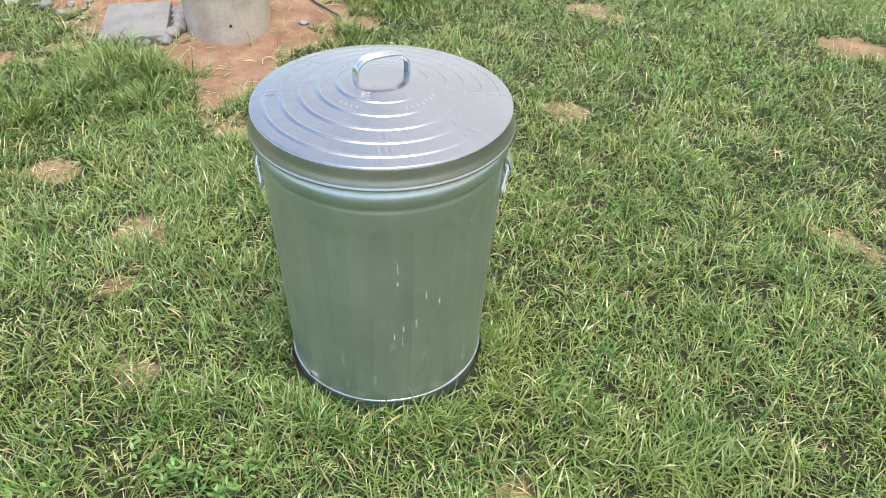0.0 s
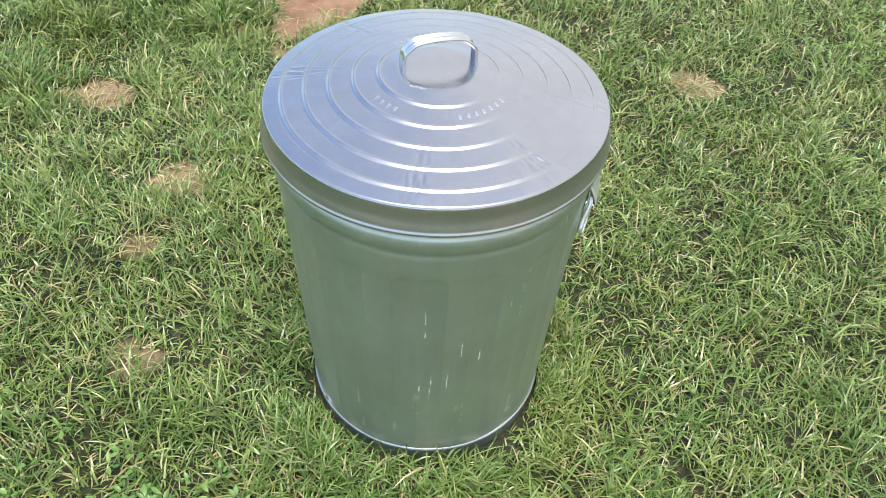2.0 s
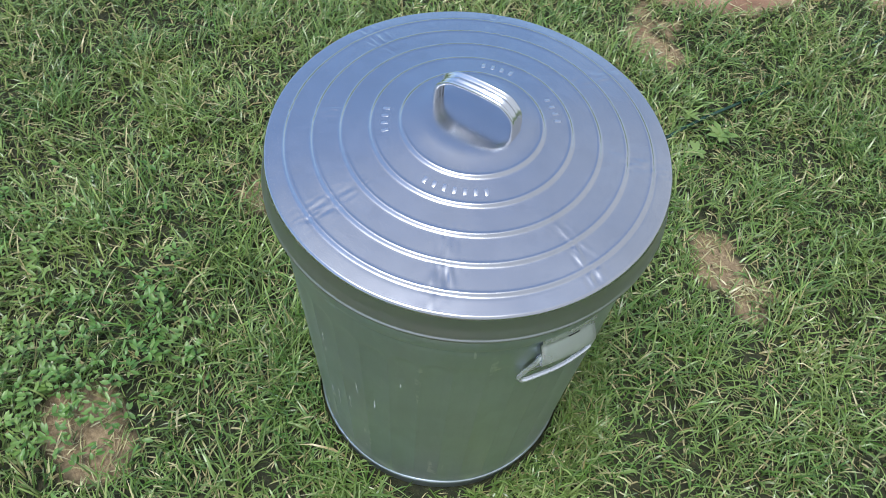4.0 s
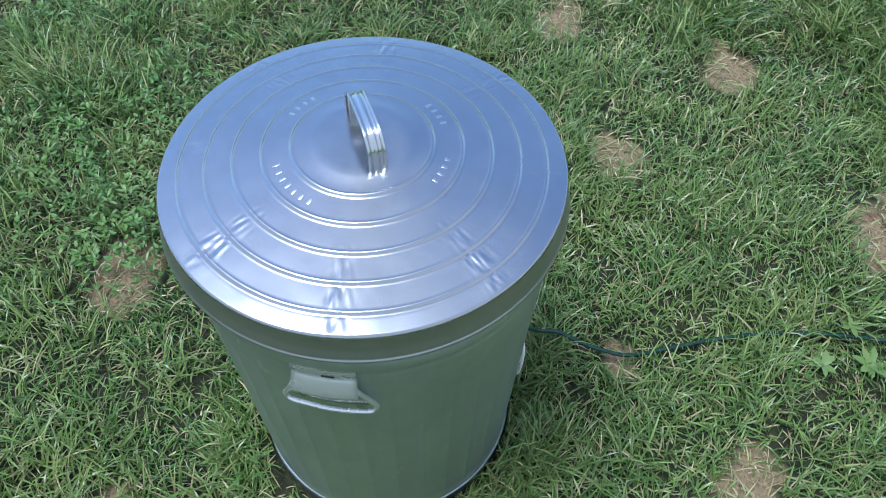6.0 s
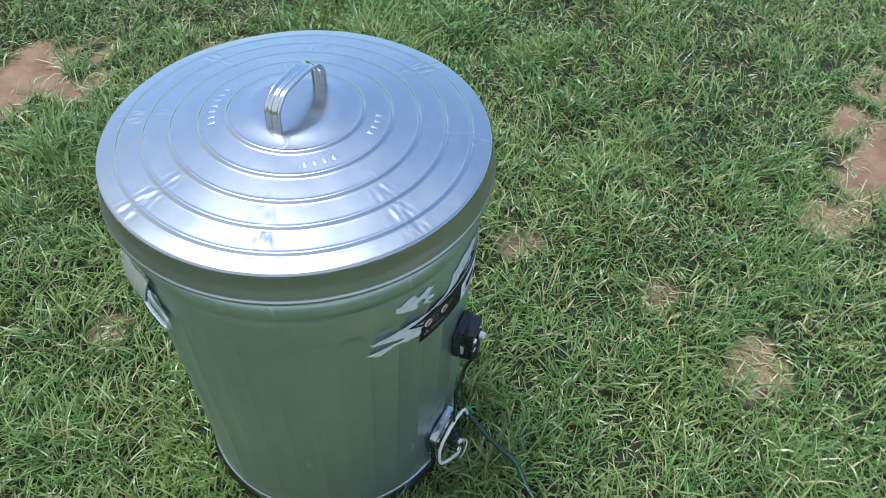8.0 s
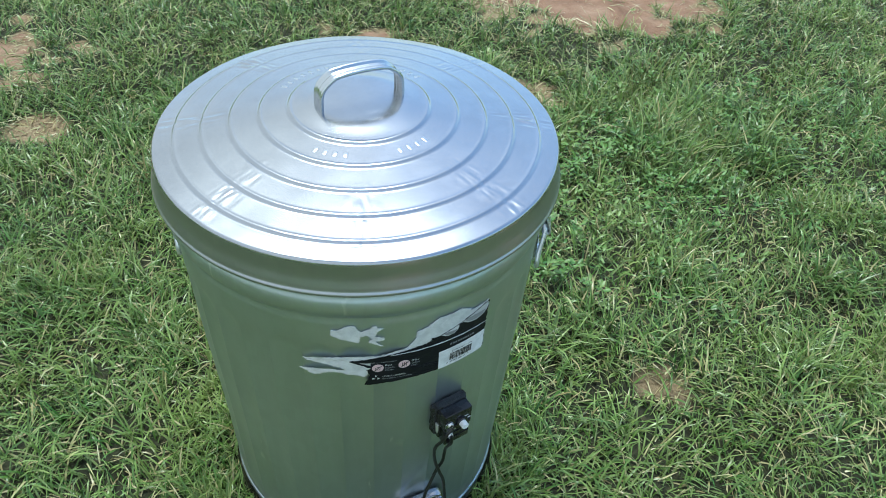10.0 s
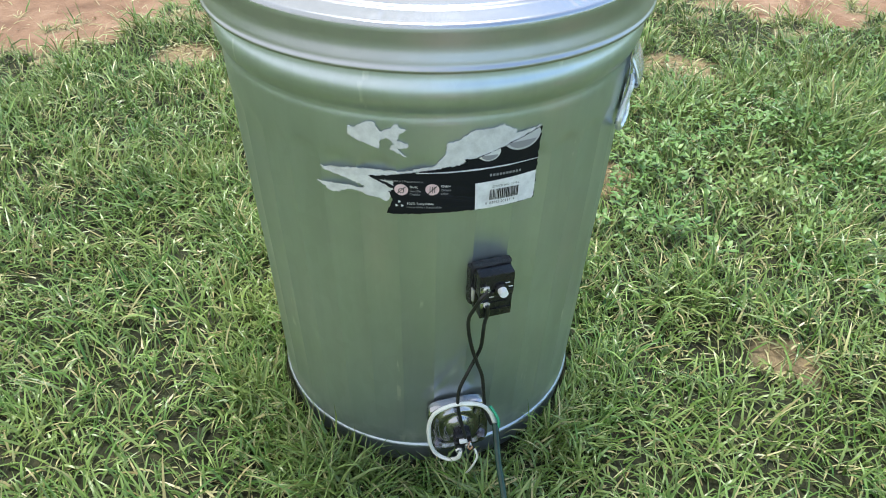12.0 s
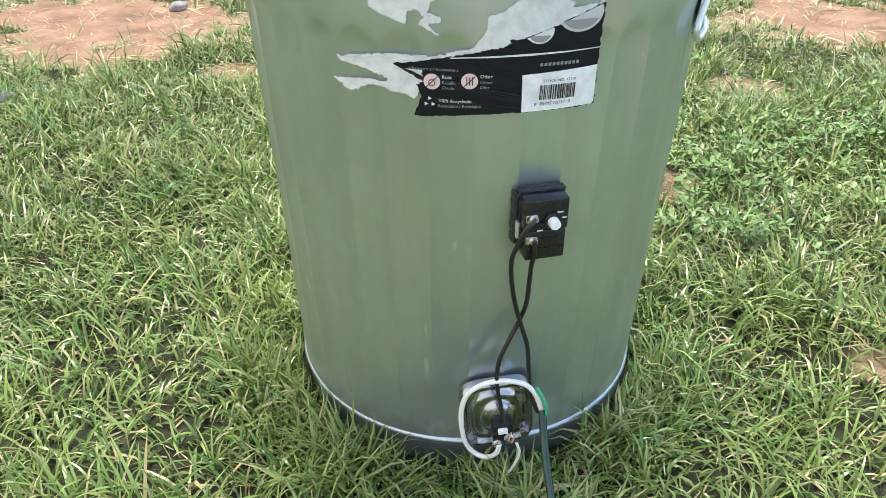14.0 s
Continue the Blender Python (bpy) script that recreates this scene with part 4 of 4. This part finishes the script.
# ---- footing, paver and stones ----
def build_footing():
    v, f = lathe([(0.158, -0.02), (0.157, 0.02), (0.160, 0.10), (0.163, 0.25), (0.166, 0.42), (0.164, 0.435), (0.155, 0.44), (0.01, 0.44)], 72,
                 lambda r, z, a: (r + 0.0025 * noise.noise(Vector((a * 2.2, z * 9, 4))), z))
    me = mesh_from("concrete_footing", v, f, M_CONCRETE)
    me.set_sharp_from_angle(angle=radians(45))
    ob = tagged(put("concrete_footing", me, m=Matrix.Translation((-.73, 1.67, 0.012))), "round rough concrete footing standing in bare dirt", "footing")
    bm = bmesh.new()
    bmesh.ops.create_cone(bm, cap_ends=True, segments=14, radius1=0.0065, radius2=0.0055, depth=0.006, matrix=Matrix.Translation(((0.1575) * math.cos(radians(-72)), 0.1575 * math.sin(radians(-72)), 0.065)) @ Matrix.Rotation(radians(-72), 4, "Z") @ Matrix.Rotation(radians(90), 4, "Y"))
    part("bolt_hole", bm, M_BARS, ob, "small dark hole")


build_footing()


def stone_mesh(seed, sx, sy, sz, mat, cuts=3):
    bm = bmesh.new()
    bmesh.ops.create_icosphere(bm, subdivisions=cuts, radius=1)
    for v in bm.verts:
        d = 1 + 0.28 * noise.noise(v.co * 1.3 + Vector((seed * 3.1, seed, 0))) + 0.08 * noise.noise(v.co * 4 + Vector((seed, 0, 2)))
        v.co = Vector((v.co.x * sx * d, v.co.y * sy * d, v.co.z * sz * d))
    me = bpy.data.meshes.new("stone")
    bm.to_mesh(me)
    bm.free()
    me.materials.append(mat)
    me.polygons.foreach_set("use_smooth", [True] * len(me.polygons))
    return me


def build_stones():
    bm = block(0, 0, 0, 0.24, 0.32, 0.05, 0.006)
    bmesh.ops.subdivide_edges(bm, edges=[e for e in bm.edges if e.calc_length() > 0.03], cuts=6, use_grid_fill=True)
    for v in bm.verts:
        v.co += Vector((1, 1, 0.5)) * 0.003 * noise.noise(v.co * 22)
    tagged(part("paving_slab", bm, M_PAVER, None, m=pose(-1.07, 1.63, 0.022, 2, -1, 12)), "grey rectangular concrete paving slab set in the dirt", "paving slab")
    spots = [(-.925, 1.50, .028, .020), (-.915, 1.555, .032, .026), (-.905, 1.61, .034, .024), (-.915, 1.665, .036, .026), (-.93, 1.725, .034, .024), (-.95, 1.785, .040, .022), (-.985, 1.475, .020, .012), (-1.01, 1.468, .016, .010),
             (-1.63, 1.82, .030, .020), (-1.49, 1.80, .028, .018), (-1.40, 1.82, .018, .012), (-1.40, 1.73, .022, .014), (-1.56, 1.88, .034, .02), (-1.34, 1.86, .020, .012), (-1.70, 1.90, .03, .02), (-.45, 1.72, .020, .010), (1.20, -.48, .026, .022), (1.30, -1.27, .030, .016)]
    for i, (x, y, s, h) in enumerate(spots):
        ob = put("pebble", stone_mesh(i + 1, s, s * 0.8, h, M_PEBBLE), m=pose(x, y, height(x, y) + h * 0.55, 0, 0, 47 * i))
        tagged(ob, "rounded weathered stone lying in the dirt", "stone", group="stones beside the paving slab")


build_stones()


# ---- broad-leaved weeds ----
def build_weeds():
    rng = np.random.default_rng(11)
    verts, faces, dry = [], [], []
    beds = [(-.50, -.74, .34, .28, 260), (-.25, -.56, .16, .12, 90), (1.12, 1.36, .30, .22, 200), (-.33, -.37, .16, .05, 40), (.9, 1.9, .5, .3, 120), (-.9, -1.0, .35, .35, 200)]
    for cx, cy, rx, ry, n in beds:
        for _ in range(n):
            x, y = cx + rx * rng.normal() * 0.55, cy + ry * rng.normal() * 0.55
            if math.hypot(x, y) < 0.24:
                continue
            z0 = height(x, y) + rng.uniform(0.025, 0.055)
            for _k in range(int(rng.integers(3, 7))):
                a = rng.uniform(0, 6.283)
                ln, wd = rng.uniform(.012, .022), rng.uniform(.005, .009)
                tilt = rng.uniform(-0.2, 0.7)
                d = Vector((math.cos(a) * math.cos(tilt), math.sin(a) * math.cos(tilt), math.sin(tilt)))
                s = Vector((-math.sin(a), math.cos(a), 0))
                up = d.cross(s) * -1
                p = Vector((x, y, z0 + rng.uniform(-.012, .012))) + d * 0.003
                b = len(verts)
                for t, w, u in ((0, 0, 0), (.3, .8, -.10), (.3, -.8, -.10), (.3, 0, -.22), (.65, .9, .02), (.65, -.9, .02), (.65, 0, -.12), (1, 0, .0)):
                    verts.append(tuple(p + d * ln * t + s * wd * 0.5 * w + up * -wd * u))
                faces += [(b, b + 3, b + 1), (b, b + 2, b + 3), (b + 1, b + 3, b + 6, b + 4), (b + 3, b + 2, b + 5, b + 6), (b + 4, b + 6, b + 7), (b + 6, b + 5, b + 7)]
                dry += [float(rng.uniform(0, .12))] * 8
    me = mesh_from("broadleaf_weeds", verts, faces, M_WEED)
    me.attributes.new("dry", "FLOAT", "POINT").data.foreach_set("value", dry)
    tagged(put("broadleaf_weeds", me), "low clumps of small bright green weed leaves", "weeds", kind="stuff")


build_weeds()


# ---- rosettes of broad leaves ----
ROSETTES = ((-.19, .74, 6, .030), (-.20, .82, 7, .036), (-.28, .80, 6, .028), (-1.30, .49, 9, .060))
def build_rosette(x, y, leaves, size, seed):
    plant = thing("broadleaf_plant", "flat rosette of pale green broad leaves in the lawn", "plant", Matrix.Translation((x, y, height(x, y))), group="broad-leaved plants in the lawn")
    rng = random.Random(seed)
    for k in range(leaves):
        a = 2 * math.pi * (k + rng.uniform(-.25, .25)) / leaves
        ln, wd, lift = size * rng.uniform(.75, 1.15), size * rng.uniform(.30, .42), rng.uniform(.25, .65)
        verts, faces = [], []
        n = 9
        for i in range(n):
            t = i / (n - 1)
            w = wd * 0.5 * (math.sin(math.pi * min(1, t * 0.86 + 0.06)) ** 0.8) * (1 + 0.18 * math.sin(t * 19 + k)) * (1 - t ** 6)
            r = ln * t
            z = 0.022 + ln * (lift * t - 0.55 * t * t * lift)
            for s_, dz in ((-1, 0.10), (0, 0.0), (1, 0.10)):
                verts.append((r * math.cos(a) - s_ * w * math.sin(a), r * math.sin(a) + s_ * w * math.cos(a), z + dz * w))
        for i in range(n - 1):
            q = i * 3
            faces += [(q, q + 3, q + 4, q + 1), (q + 1, q + 4, q + 5, q + 2)]
        me = mesh_from("leaf", verts, faces, M_ROSETTE)
        me.attributes.new("dry", "FLOAT", "POINT").data.foreach_set("value", [0.05 + 0.1 * rng.random()] * len(verts))
        put("leaf", me, plant)


M_ROSETTE = leaf_mat("rosette_leaves", [(0.085, 0.175, 0.035), (0.130, 0.225, 0.045), (0.110, 0.200, 0.040)], STRAW, 0.42)
for i, (x, y, leaves, size) in enumerate(ROSETTES):
    build_rosette(x, y, leaves, size, i + 3)
